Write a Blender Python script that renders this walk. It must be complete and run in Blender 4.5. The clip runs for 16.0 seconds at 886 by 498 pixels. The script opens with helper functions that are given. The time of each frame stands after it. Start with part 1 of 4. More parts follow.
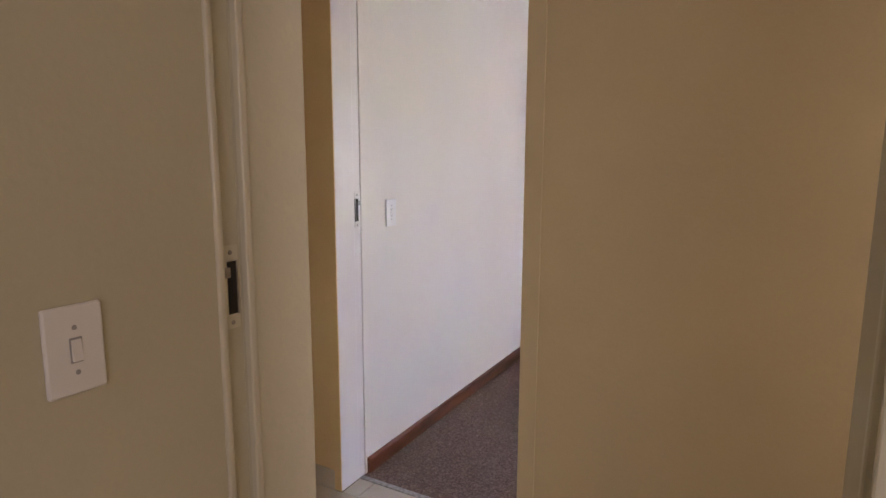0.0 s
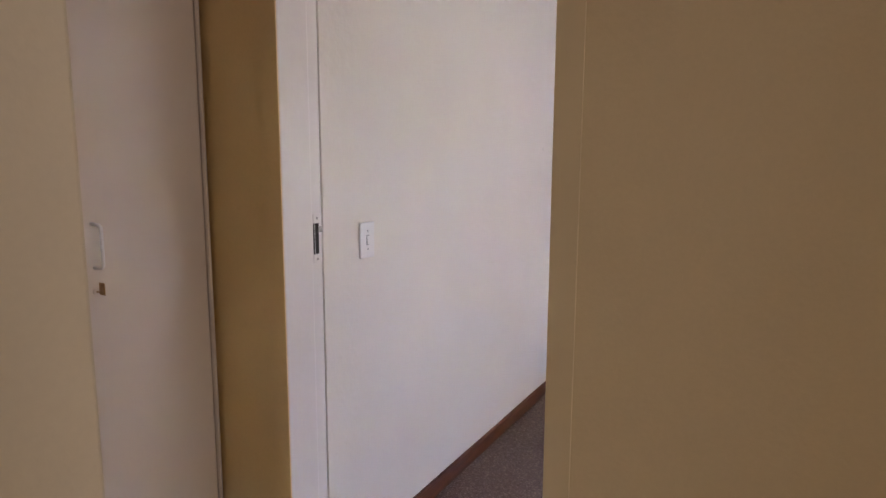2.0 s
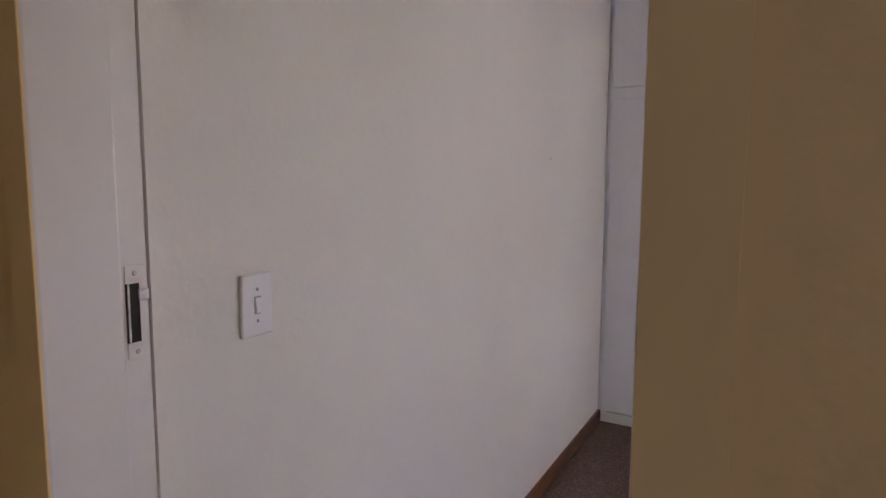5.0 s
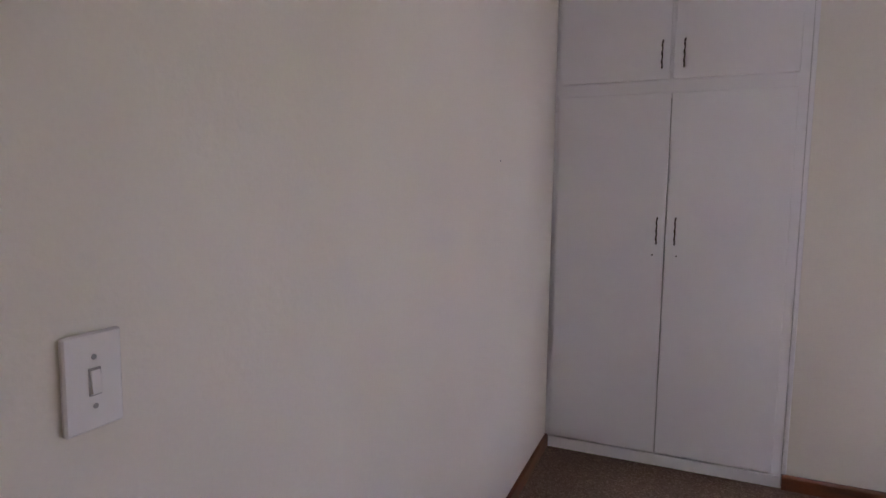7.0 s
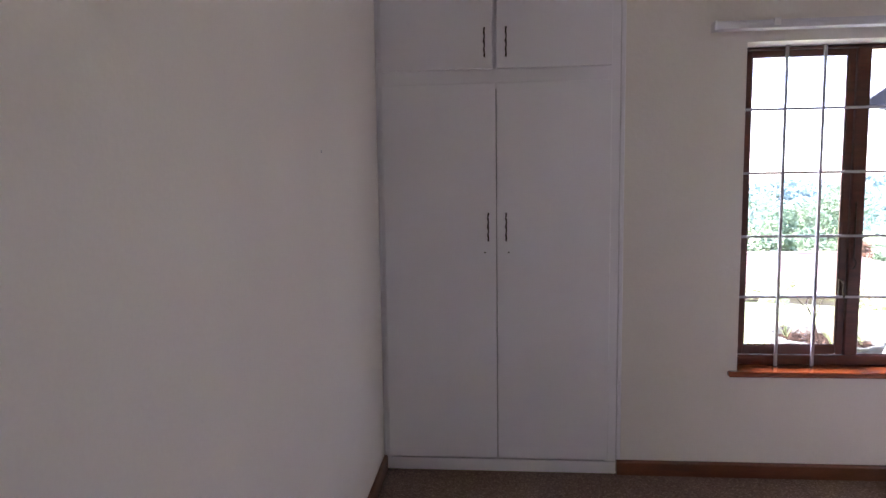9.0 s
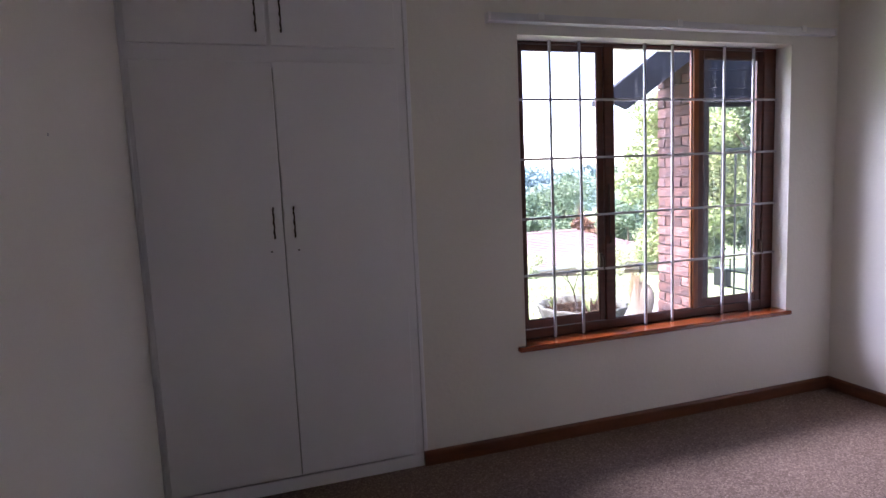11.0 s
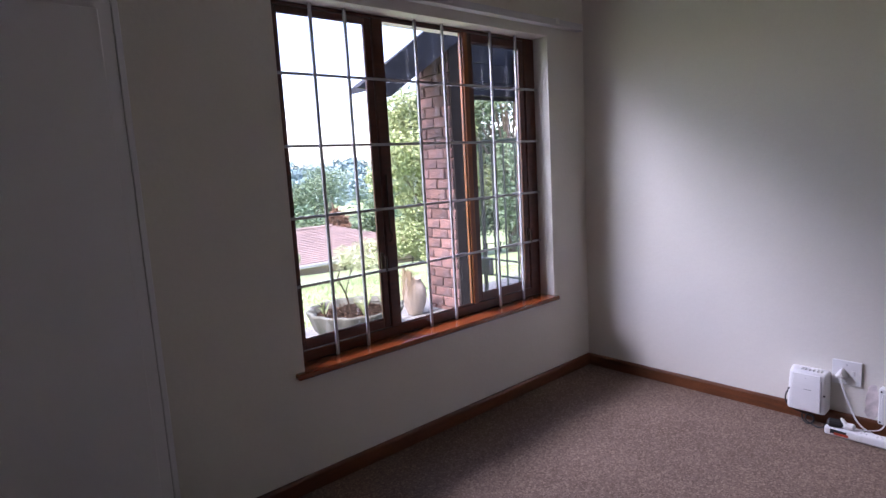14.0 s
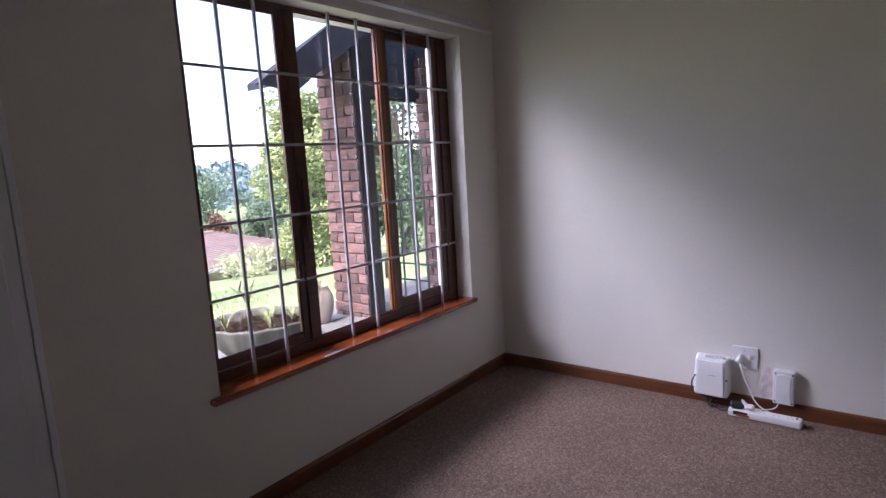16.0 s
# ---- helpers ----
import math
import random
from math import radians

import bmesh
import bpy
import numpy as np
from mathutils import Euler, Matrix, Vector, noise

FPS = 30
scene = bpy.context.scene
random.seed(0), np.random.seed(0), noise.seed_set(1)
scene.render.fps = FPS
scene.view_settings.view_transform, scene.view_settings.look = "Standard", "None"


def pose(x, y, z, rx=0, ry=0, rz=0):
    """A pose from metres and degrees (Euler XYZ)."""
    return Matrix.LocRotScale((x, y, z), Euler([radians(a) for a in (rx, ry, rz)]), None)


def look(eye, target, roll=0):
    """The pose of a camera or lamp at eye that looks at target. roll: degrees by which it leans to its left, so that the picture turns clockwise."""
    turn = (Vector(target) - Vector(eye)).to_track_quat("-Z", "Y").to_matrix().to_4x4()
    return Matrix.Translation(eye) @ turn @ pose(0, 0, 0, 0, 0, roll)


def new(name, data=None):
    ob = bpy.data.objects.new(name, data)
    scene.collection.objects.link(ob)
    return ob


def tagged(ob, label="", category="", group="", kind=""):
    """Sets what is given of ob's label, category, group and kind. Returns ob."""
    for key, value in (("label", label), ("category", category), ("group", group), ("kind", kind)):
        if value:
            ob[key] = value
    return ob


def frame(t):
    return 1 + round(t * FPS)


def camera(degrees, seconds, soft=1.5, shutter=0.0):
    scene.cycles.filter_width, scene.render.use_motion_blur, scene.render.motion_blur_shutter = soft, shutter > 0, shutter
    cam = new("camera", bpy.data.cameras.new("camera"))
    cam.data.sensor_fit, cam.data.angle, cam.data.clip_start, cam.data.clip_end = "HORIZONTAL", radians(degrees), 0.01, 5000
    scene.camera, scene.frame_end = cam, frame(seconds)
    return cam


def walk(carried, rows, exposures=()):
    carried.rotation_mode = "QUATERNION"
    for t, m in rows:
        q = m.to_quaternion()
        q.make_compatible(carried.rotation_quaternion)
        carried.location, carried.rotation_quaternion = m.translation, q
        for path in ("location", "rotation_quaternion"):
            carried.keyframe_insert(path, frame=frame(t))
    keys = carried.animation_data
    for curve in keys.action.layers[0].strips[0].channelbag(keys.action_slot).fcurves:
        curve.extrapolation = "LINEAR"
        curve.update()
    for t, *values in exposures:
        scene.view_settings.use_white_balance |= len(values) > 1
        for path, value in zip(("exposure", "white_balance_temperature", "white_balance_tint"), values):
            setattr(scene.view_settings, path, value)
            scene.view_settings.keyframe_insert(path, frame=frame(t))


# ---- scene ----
cam = camera(74.8, 16.0)
PATH = [
    (0, (1.492, -1.927, 1.392), (0.523, -0.203, 1.094), 0.2),
    (0.5, (1.429, -1.829, 1.406), (0.458, -0.106, 1.109), 0.3),
    (1, (1.374, -1.695, 1.444), (0.4, 0.027, 1.145), 0.6),
    (1.5, (1.287, -1.487, 1.436), (0.302, 0.229, 1.142), 0.3),
    (2.5, (1.135, -1.225, 1.375), (0.14, 0.493, 1.134), 0.4),
    (3, (1.037, -1.124, 1.382), (0.062, 0.606, 1.148), 0.5),
    (3.5, (0.991, -1.007, 1.38), (0.0, 0.715, 1.153), 0.7),
    (4, (0.931, -0.873, 1.386), (-0.04, 0.863, 1.174), 0.4),
    (4.2, (0.925, -0.788, 1.381), (-0.072, 0.934, 1.18), 0.2),
    (6.3, (0.717, -0.36, 1.405), (-0.197, 1.405, 1.190), 1.2),
    (6.5, (0.699, -0.331, 1.397), (-0.178, 1.456, 1.198), 1.1),
    (7, (0.672, -0.238, 1.402), (-0.1, 1.598, 1.207), 0.8),
    (7.5, (0.627, -0.138, 1.401), (-0.03, 1.742, 1.212), 0.4),
    (8, (0.572, -0.074, 1.405), (0.05, 1.849, 1.214), 0.2),
    (8.5, (0.591, -0.001, 1.397), (0.215, 1.954, 1.202), -0.1),
    (9, (0.540, 0.065, 1.379), (0.379, 2.049, 1.195), -0.82),
    (9.5, (0.492, 0.115, 1.373), (0.539, 2.105, 1.187), -1.4),
    (10, (0.466, 0.148, 1.373), (0.706, 2.124, 1.1735), -2.1),
    (10.2, (0.448, 0.164, 1.369), (0.766, 2.127, 1.164), -2.25),
    (12.5, (0.593, 0.512, 1.361), (1.596, 2.222, 1.096), -2.9),
    (13, (0.621, 0.589, 1.352), (1.739, 2.224, 1.077), -3.1),
    (13.5, (0.631, 0.637, 1.351), (1.839, 2.205, 1.069), -3.1),
    (14, (0.618, 0.71, 1.348), (1.928, 2.195, 1.064), -3.2),
    (14.5, (0.614, 0.775, 1.35), (2.006, 2.181, 1.059), -3.2),
    (15, (0.603, 0.82, 1.346), (2.064, 2.154, 1.052), -3.3),
    (15.5, (0.584, 0.866, 1.342), (2.105, 2.131, 1.049), -3.4),
    (16, (0.583, 0.901, 1.355), (2.151, 2.105, 1.056), -3.3),
]
SKY, SUN, BACK_ROOM, PASSAGE, DAYLIGHT, GLOW = 0.09, 1.75, 0.325, 0.17, 152.0, 56.0
EXPOSURES = [(0, 6.15, 6200, 31), (2.5, 5.88, 6300, 34), (4.2, 5.6, 6300, 33), (6.3, 5.1, 6350, 36), (7.5, 5.1, 6350, 36), (9, 4.78, 6330, 36), (10.2, 4.2, 6260, 36), (12.5, 3.55, 6210, 35), (16, 3.05, 6350, 34)]
walk(cam, [(t, look(eye, aim, roll)) for t, eye, aim, roll in PATH], EXPOSURES)


# ---- world, sun, lamps ----
world = bpy.data.worlds.new("world")
scene.world = world
world.use_nodes = True
wn = world.node_tree.nodes
sky = wn.new("ShaderNodeTexSky")
sky.sky_type, sky.sun_disc = "NISHITA", False
sky.sun_elevation, sky.sun_rotation = radians(50), radians(-97)
sky.dust_density, sky.air_density, sky.altitude = 1.0, 1.0, 100
wn["Background"].inputs["Strength"].default_value = SKY
world.node_tree.links.new(sky.outputs["Color"], wn["Background"].inputs["Color"])
sun_data = bpy.data.lights.new("sun", "SUN")
sun_data.energy, sun_data.angle, sun_data.color = SUN, radians(12), (1.0, 0.96, 0.9)
sun = new("sun", sun_data)
sun.rotation_euler = Vector((-0.993 * 0.643, -0.12 * 0.643, 0.766)).to_track_quat("Z", "Y").to_euler()


def area_lamp(name, m, w, h, power, colour):
    """A rectangular area lamp that stands in for daylight."""
    d = bpy.data.lights.new(name, "AREA")
    d.shape, d.size, d.size_y, d.energy, d.color = "RECTANGLE", w, h, power, colour
    ob = new(name, d)
    ob.matrix_world = m
    return ob


# Two unseen panels outside, above the view, boost the sky's light indoors.
area_lamp("daylight_window", look((0.7, 7.4, 5.5), (2.3, 1.6, 0.9)), 5.4, 2.0, DAYLIGHT, (0.82, 0.90, 1.0))
area_lamp("daylight_north_west", look((-2.3, 6.5, 4.9), (2.6, 2.9, 1.3)), 3.6, 2.4, GLOW, (0.84, 0.90, 1.0))
# Two fill lamps added inside closed walls; no window opening is built there.
area_lamp("back_room_fill", look((2.6, -4.15, 1.5), (2.3, 0, 1.2)), 1.5, 1.2, BACK_ROOM, (1.0, 0.92, 0.80))
area_lamp("passage_fill", look((3.45, -0.85, 1.5), (0, -0.6, 1.1)), 0.34, 1.2, PASSAGE, (1.0, 0.92, 0.80))


# ---- materials ----
def material(name, colour, rough=0.6, metal=0.0, var=0.08, scale=3.0, grain=0.0, grain_scale=120.0, bump=0.0,
             bump_scale=60.0, colour2=None, stretch=(1, 1, 1), random_amount=0.0, coat=0.0, spec=0.5):
    """Principled paint, cloth, stone or metal: broad and fine variation in colour, and fine relief."""
    m = bpy.data.materials.new(name)
    m.use_nodes = True
    n, l = m.node_tree.nodes, m.node_tree.links
    b = n["Principled BSDF"]
    b.inputs["Roughness"].default_value = rough
    b.inputs["Metallic"].default_value = metal
    b.inputs["Coat Weight"].default_value = coat
    b.inputs["Specular IOR Level"].default_value = spec
    co = n.new("ShaderNodeTexCoord")
    mp = n.new("ShaderNodeMapping")
    mp.inputs["Scale"].default_value = stretch
    l.new(co.outputs["Object"], mp.inputs["Vector"])
    big = n.new("ShaderNodeTexNoise")
    big.inputs["Scale"].default_value, big.inputs["Detail"].default_value = scale, 5
    l.new(mp.outputs[0], big.inputs["Vector"])
    fine = n.new("ShaderNodeTexNoise")
    fine.inputs["Scale"].default_value, fine.inputs["Detail"].default_value = grain_scale, 3
    l.new(mp.outputs[0], fine.inputs["Vector"])
    mix = n.new("ShaderNodeMix")
    mix.data_type = "RGBA"
    c2 = colour2 or tuple(c * (1 - var * 2) for c in colour)
    mix.inputs["A"].default_value, mix.inputs["B"].default_value = (*colour, 1), (*c2, 1)
    ramp = n.new("ShaderNodeMapRange")
    ramp.inputs["From Min"].default_value, ramp.inputs["From Max"].default_value = 0.35, 0.68
    l.new(big.outputs["Fac"], ramp.inputs["Value"])
    l.new(ramp.outputs[0], mix.inputs["Factor"])
    out = mix.outputs["Result"]
    hsv = n.new("ShaderNodeHueSaturation")
    l.new(out, hsv.inputs["Color"])
    gr = n.new("ShaderNodeMapRange")
    gr.inputs["From Min"].default_value, gr.inputs["From Max"].default_value = 0.3, 0.7
    gr.inputs["To Min"].default_value, gr.inputs["To Max"].default_value = 1 - grain, 1 + grain
    l.new(fine.outputs["Fac"], gr.inputs["Value"])
    value = gr.outputs[0]
    if random_amount:
        info = n.new("ShaderNodeObjectInfo")
        rr = n.new("ShaderNodeMapRange")
        rr.inputs["To Min"].default_value, rr.inputs["To Max"].default_value = 1 - random_amount, 1 + random_amount
        l.new(info.outputs["Random"], rr.inputs["Value"])
        mul = n.new("ShaderNodeMath")
        mul.operation = "MULTIPLY"
        l.new(value, mul.inputs[0]), l.new(rr.outputs[0], mul.inputs[1])
        value = mul.outputs[0]
    l.new(value, hsv.inputs["Value"])
    l.new(hsv.outputs[0], b.inputs["Base Color"])
    if bump:
        bn = n.new("ShaderNodeTexNoise")
        bn.inputs["Scale"].default_value, bn.inputs["Detail"].default_value = bump_scale, 4
        l.new(mp.outputs[0], bn.inputs["Vector"])
        bp = n.new("ShaderNodeBump")
        bp.inputs["Strength"].default_value, bp.inputs["Distance"].default_value = 1.0, bump
        l.new(bn.outputs["Fac"], bp.inputs["Height"])
        l.new(bp.outputs[0], b.inputs["Normal"])
    return m



def carpet():
    """Speckled loop pile: tufts of three browns, with broad worn and trodden patches."""
    m = bpy.data.materials.new("brown_loop_carpet")
    m.use_nodes = True
    n, l = m.node_tree.nodes, m.node_tree.links
    b = n["Principled BSDF"]
    b.inputs["Roughness"].default_value, b.inputs["Specular IOR Level"].default_value = 1.0, 0.05
    co, tuft, worn, patch = n.new("ShaderNodeTexCoord"), n.new("ShaderNodeTexVoronoi"), n.new("ShaderNodeTexNoise"), n.new("ShaderNodeTexNoise")
    tuft.inputs["Scale"].default_value = 160
    worn.inputs["Scale"].default_value, worn.inputs["Detail"].default_value = 60, 4
    patch.inputs["Scale"].default_value, patch.inputs["Detail"].default_value = 1.7, 5
    for t in (tuft, worn, patch):
        l.new(co.outputs["Object"], t.inputs["Vector"])
    sep, ramp = n.new("ShaderNodeSeparateColor"), n.new("ShaderNodeValToRGB")
    l.new(tuft.outputs["Color"], sep.inputs[0])
    l.new(sep.outputs[0], ramp.inputs["Fac"])
    e = ramp.color_ramp.elements
    e[0].position, e[0].color = 0.0, (0.128, 0.087, 0.069, 1)
    e[1].position, e[1].color = 1.0, (0.300, 0.218, 0.176, 1)
    for p, c in ((0.3, (0.168, 0.116, 0.092, 1)), (0.75, (0.205, 0.143, 0.114, 1))):
        e.new(p).color = c
    mul, add, hsv = n.new("ShaderNodeMapRange"), n.new("ShaderNodeMath"), n.new("ShaderNodeHueSaturation")
    mul.inputs["From Min"].default_value, mul.inputs["From Max"].default_value = 0.3, 0.7
    mul.inputs["To Min"].default_value, mul.inputs["To Max"].default_value = 0.93, 1.07
    l.new(worn.outputs["Fac"], mul.inputs["Value"])
    p2 = n.new("ShaderNodeMapRange")
    p2.inputs["From Min"].default_value, p2.inputs["From Max"].default_value = 0.35, 0.68
    p2.inputs["To Min"].default_value, p2.inputs["To Max"].default_value = 0.9, 1.08
    l.new(patch.outputs["Fac"], p2.inputs["Value"])
    add.operation = "MULTIPLY"
    l.new(mul.outputs[0], add.inputs[0]), l.new(p2.outputs[0], add.inputs[1])
    l.new(ramp.outputs[0], hsv.inputs["Color"]), l.new(add.outputs[0], hsv.inputs["Value"])
    l.new(hsv.outputs[0], b.inputs["Base Color"])
    bp = n.new("ShaderNodeBump")
    bp.inputs["Strength"].default_value, bp.inputs["Distance"].default_value, bp.invert = 0.6, 0.004, True
    l.new(tuft.outputs["Distance"], bp.inputs["Height"])
    l.new(bp.outputs[0], b.inputs["Normal"])
    return m


M_GREYCREAM = material("grey_cream_wall_paint", (0.60, 0.56, 0.42), 0.5, var=0.04, scale=1.5, bump=0.0012, bump_scale=40, grain=0.015)
# Same paint as M_YELLOW, brightened and deepened for light bounced onto the stub.
M_STUB = material("yellow_cream_paint_with_bounce_light", (0.80, 0.585, 0.28), 0.5, var=0.05, scale=1.5, bump=0.0012, bump_scale=40, grain=0.015)
M_FACE = material("yellow_cream_frame_enamel", (0.66, 0.56, 0.35), 0.45, var=0.03, scale=4, bump=0.0005, bump_scale=30)
M_WALL = material("cream_wall_paint", (0.79, 0.75, 0.685), 0.55, var=0.03, scale=1.2, bump=0.0012, bump_scale=45, grain=0.012)
M_YELLOW = material("yellow_cream_wall_paint", (0.645, 0.54, 0.33), 0.5, var=0.04, scale=1.5, bump=0.0012, bump_scale=40, grain=0.015)
M_CEIL = material("white_ceiling_paint", (0.86, 0.85, 0.82), 0.8, var=0.03, scale=1, bump=0.001)
M_FRAME = material("cream_steel_frame_enamel", (0.67, 0.635, 0.51), 0.35, var=0.03, scale=4, bump=0.0005, bump_scale=30)
M_FRAMEW = material("white_steel_frame_enamel", (0.74, 0.71, 0.68), 0.35, var=0.03, scale=4, bump=0.0005, bump_scale=30)
M_WHITE = material("white_door_enamel", (0.825, 0.812, 0.836), 0.38, var=0.02, scale=2, bump=0.0004, bump_scale=25)
M_OFFWHITE = material("off_white_door_enamel", (0.72, 0.66, 0.58), 0.42, var=0.03, scale=3, bump=0.0005, bump_scale=25)
M_CARPET = carpet()
M_TILE = material("cream_floor_tile", (0.62, 0.55, 0.45), 0.25, var=0.08, scale=6, grain=0.03, random_amount=0.05)
M_GROUT = material("grey_grout", (0.22, 0.19, 0.16), 0.9, var=0.1)
M_WOOD = material("varnished_red_brown_wood", (0.095, 0.024, 0.012), 0.34, var=0.2, scale=3, stretch=(1.2, 12, 12), grain=0.2, grain_scale=30, coat=0.12)
M_WOODO = material("orange_brown_varnished_wood", (0.30, 0.080, 0.016), 0.34, var=0.25, scale=3, stretch=(12, 12, 1.2), grain=0.25, grain_scale=30, coat=0.15)
M_SILL = material("glossy_meranti_wood", (0.27, 0.058, 0.014), 0.16, var=0.2, scale=3, stretch=(1.0, 14, 14), grain=0.2, grain_scale=30, coat=0.5)
M_SKIRT = material("varnished_skirting_wood", (0.168, 0.054, 0.020), 0.35, var=0.25, scale=2, stretch=(1.5, 1.5, 12), grain=0.2, grain_scale=40, coat=0.2)
M_BAR = material("white_bar_enamel", (0.44, 0.43, 0.46), 0.35, var=0.04, scale=12)
M_TRACK = material("white_anodised_aluminium", (0.66, 0.65, 0.68), 0.3, var=0.03, scale=8)
M_PLASTIC = material("white_plastic", (0.80, 0.79, 0.79), 0.3, var=0.015, scale=8)
M_GREYPL = material("grey_plastic", (0.35, 0.35, 0.36), 0.4, var=0.03)
M_SEAM = material("shaded_bare_board", (0.42, 0.40, 0.40), 0.8, var=0.1)
M_BLACK = material("black_rubber", (0.02, 0.02, 0.022), 0.5, var=0.1)
M_BRONZE = material("dark_bronze", (0.07, 0.045, 0.035), 0.35, 0.9, var=0.2, scale=60)
M_STEEL = material("scratched_steel", (0.45, 0.43, 0.40), 0.35, 1.0, var=0.2, scale=60)
M_BRASS = material("aged_brass", (0.45, 0.28, 0.12), 0.35, 1.0, var=0.2, scale=60)
M_DARK = material("dark_cavity", (0.03, 0.025, 0.02), 0.9, var=0.2)
M_ORANGE = material("orange_red_plastic", (0.40, 0.05, 0.02), 0.4, var=0.05)
M_BRICK = material("red_face_brick", (0.150, 0.076, 0.062), 0.9, var=0.25, scale=14, grain=0.3, grain_scale=70, bump=0.012, bump_scale=45, colour2=(0.058, 0.040, 0.042), random_amount=0.42, spec=0.2)
M_MORTAR = material("grey_mortar", (0.055, 0.042, 0.04), 0.95, var=0.2, scale=10, grain=0.2, bump=0.003)
M_ROOFDARK = material("dark_painted_timber", (0.017, 0.019, 0.027), 0.8, var=0.3, scale=6, grain=0.2, spec=0.15)
# Near-black brown: the shade under the eaves is put into the render's colour.
M_DULL = material("brown_render_with_shade", (0.016, 0.013, 0.013), 0.9, var=0.2, scale=4, grain=0.1, spec=0.08)
M_TWIG = material("grey_brown_twigs", (0.050, 0.034, 0.024), 0.95, var=0.3, scale=9, spec=0.1)
M_CONCRETE = material("weathered_concrete", (0.085, 0.083, 0.068), 0.9, var=0.2, scale=7, grain=0.15, grain_scale=60, bump=0.004, colour2=(0.038, 0.042, 0.03), stretch=(1, 1, 0.35))
M_URN = material("pale_fired_clay", (0.26, 0.215, 0.175), 0.8, var=0.15, scale=8, grain=0.1)
M_SOIL = material("dark_soil", (0.022, 0.014, 0.010), 1.0, var=0.3, scale=20, grain=0.5, bump=0.02, bump_scale=40, spec=0.02)
M_PAVE = material("pale_paving", (0.135, 0.128, 0.12), 0.85, var=0.2, scale=3, grain=0.15, random_amount=0.08)
M_GRASS = material("lawn_grass", (0.17, 0.23, 0.09), 0.95, var=0.2, scale=0.8, grain=0.35, grain_scale=40, colour2=(0.22, 0.27, 0.12))
M_ROOFTILE = material("red_brown_roof_tile", (0.27, 0.195, 0.175), 0.8, var=0.15, scale=1.5, grain=0.25, grain_scale=20, random_amount=0.15)
M_HOUSE = material("pink_plaster", (0.55, 0.42, 0.34), 0.85, var=0.1, scale=1)
M_GATE = material("dark_green_gate_enamel", (0.008, 0.016, 0.014), 0.4, 0.0, var=0.1)
M_LEAF = material("light_green_leaves", (0.19, 0.25, 0.095), 0.6, var=0.3, scale=1.2, grain=0.3, grain_scale=9, colour2=(0.33, 0.37, 0.17))
M_LEAFD = material("deep_green_leaves", (0.080, 0.140, 0.080), 0.65, var=0.3, scale=0.25, grain=0.3, grain_scale=3, colour2=(0.16, 0.21, 0.11))
M_PALE = material("pale_shrub_leaves", (0.33, 0.38, 0.19), 0.7, var=0.3, scale=2.5, grain=0.4, grain_scale=12, colour2=(0.44, 0.46, 0.30))
M_RUST = material("rust_leaves", (0.22, 0.11, 0.06), 0.7, var=0.3, scale=1.0, grain=0.3, grain_scale=4)
M_DRY = material("dry_straw", (0.22, 0.155, 0.09), 0.9, var=0.2, scale=9)
M_LITTER = material("dead_brown_leaves", (0.085, 0.050, 0.030), 0.95, var=0.4, scale=14, spec=0.1)
M_BARK = material("grey_brown_bark", (0.16, 0.12, 0.09), 0.95, var=0.3, scale=6)


def glass():
    m = bpy.data.materials.new("window_glass")
    m.use_nodes = True
    n, l = m.node_tree.nodes, m.node_tree.links
    n.remove(n["Principled BSDF"])
    t, g, mx, f = n.new("ShaderNodeBsdfTransparent"), n.new("ShaderNodeBsdfGlossy"), n.new("ShaderNodeMixShader"), n.new("ShaderNodeLayerWeight")
    t.inputs[0].default_value = (0.95, 0.97, 0.96, 1)
    g.inputs["Roughness"].default_value = 0.02
    p, r = n.new("ShaderNodeMath"), n.new("ShaderNodeMapRange")
    p.operation, p.inputs[1].default_value = "POWER", 5
    r.inputs["To Min"].default_value, r.inputs["To Max"].default_value = 0.04, 0.95
    l.new(f.outputs["Facing"], p.inputs[0]), l.new(p.outputs[0], r.inputs["Value"])
    l.new(r.outputs[0], mx.inputs[0]), l.new(t.outputs[0], mx.inputs[1]), l.new(g.outputs[0], mx.inputs[2])
    l.new(mx.outputs[0], n["Material Output"].inputs["Surface"])
    return m


M_GLASS = glass()


# ---- mesh helpers ----
def box(bm, x0, x1, y0, y1, z0, z1, bevel=0.0, segments=1):
    """Adds a block with softened edges."""
    vs = bmesh.ops.create_cube(bm, size=1.0, matrix=Matrix.LocRotScale(
        ((x0 + x1) / 2, (y0 + y1) / 2, (z0 + z1) / 2), None, (x1 - x0, y1 - y0, z1 - z0)))["verts"]
    if bevel:
        es = list({e for v in vs for e in v.link_edges})
        bmesh.ops.bevel(bm, geom=es, offset=bevel, segments=segments, affect="EDGES", profile=0.6)
    return bm


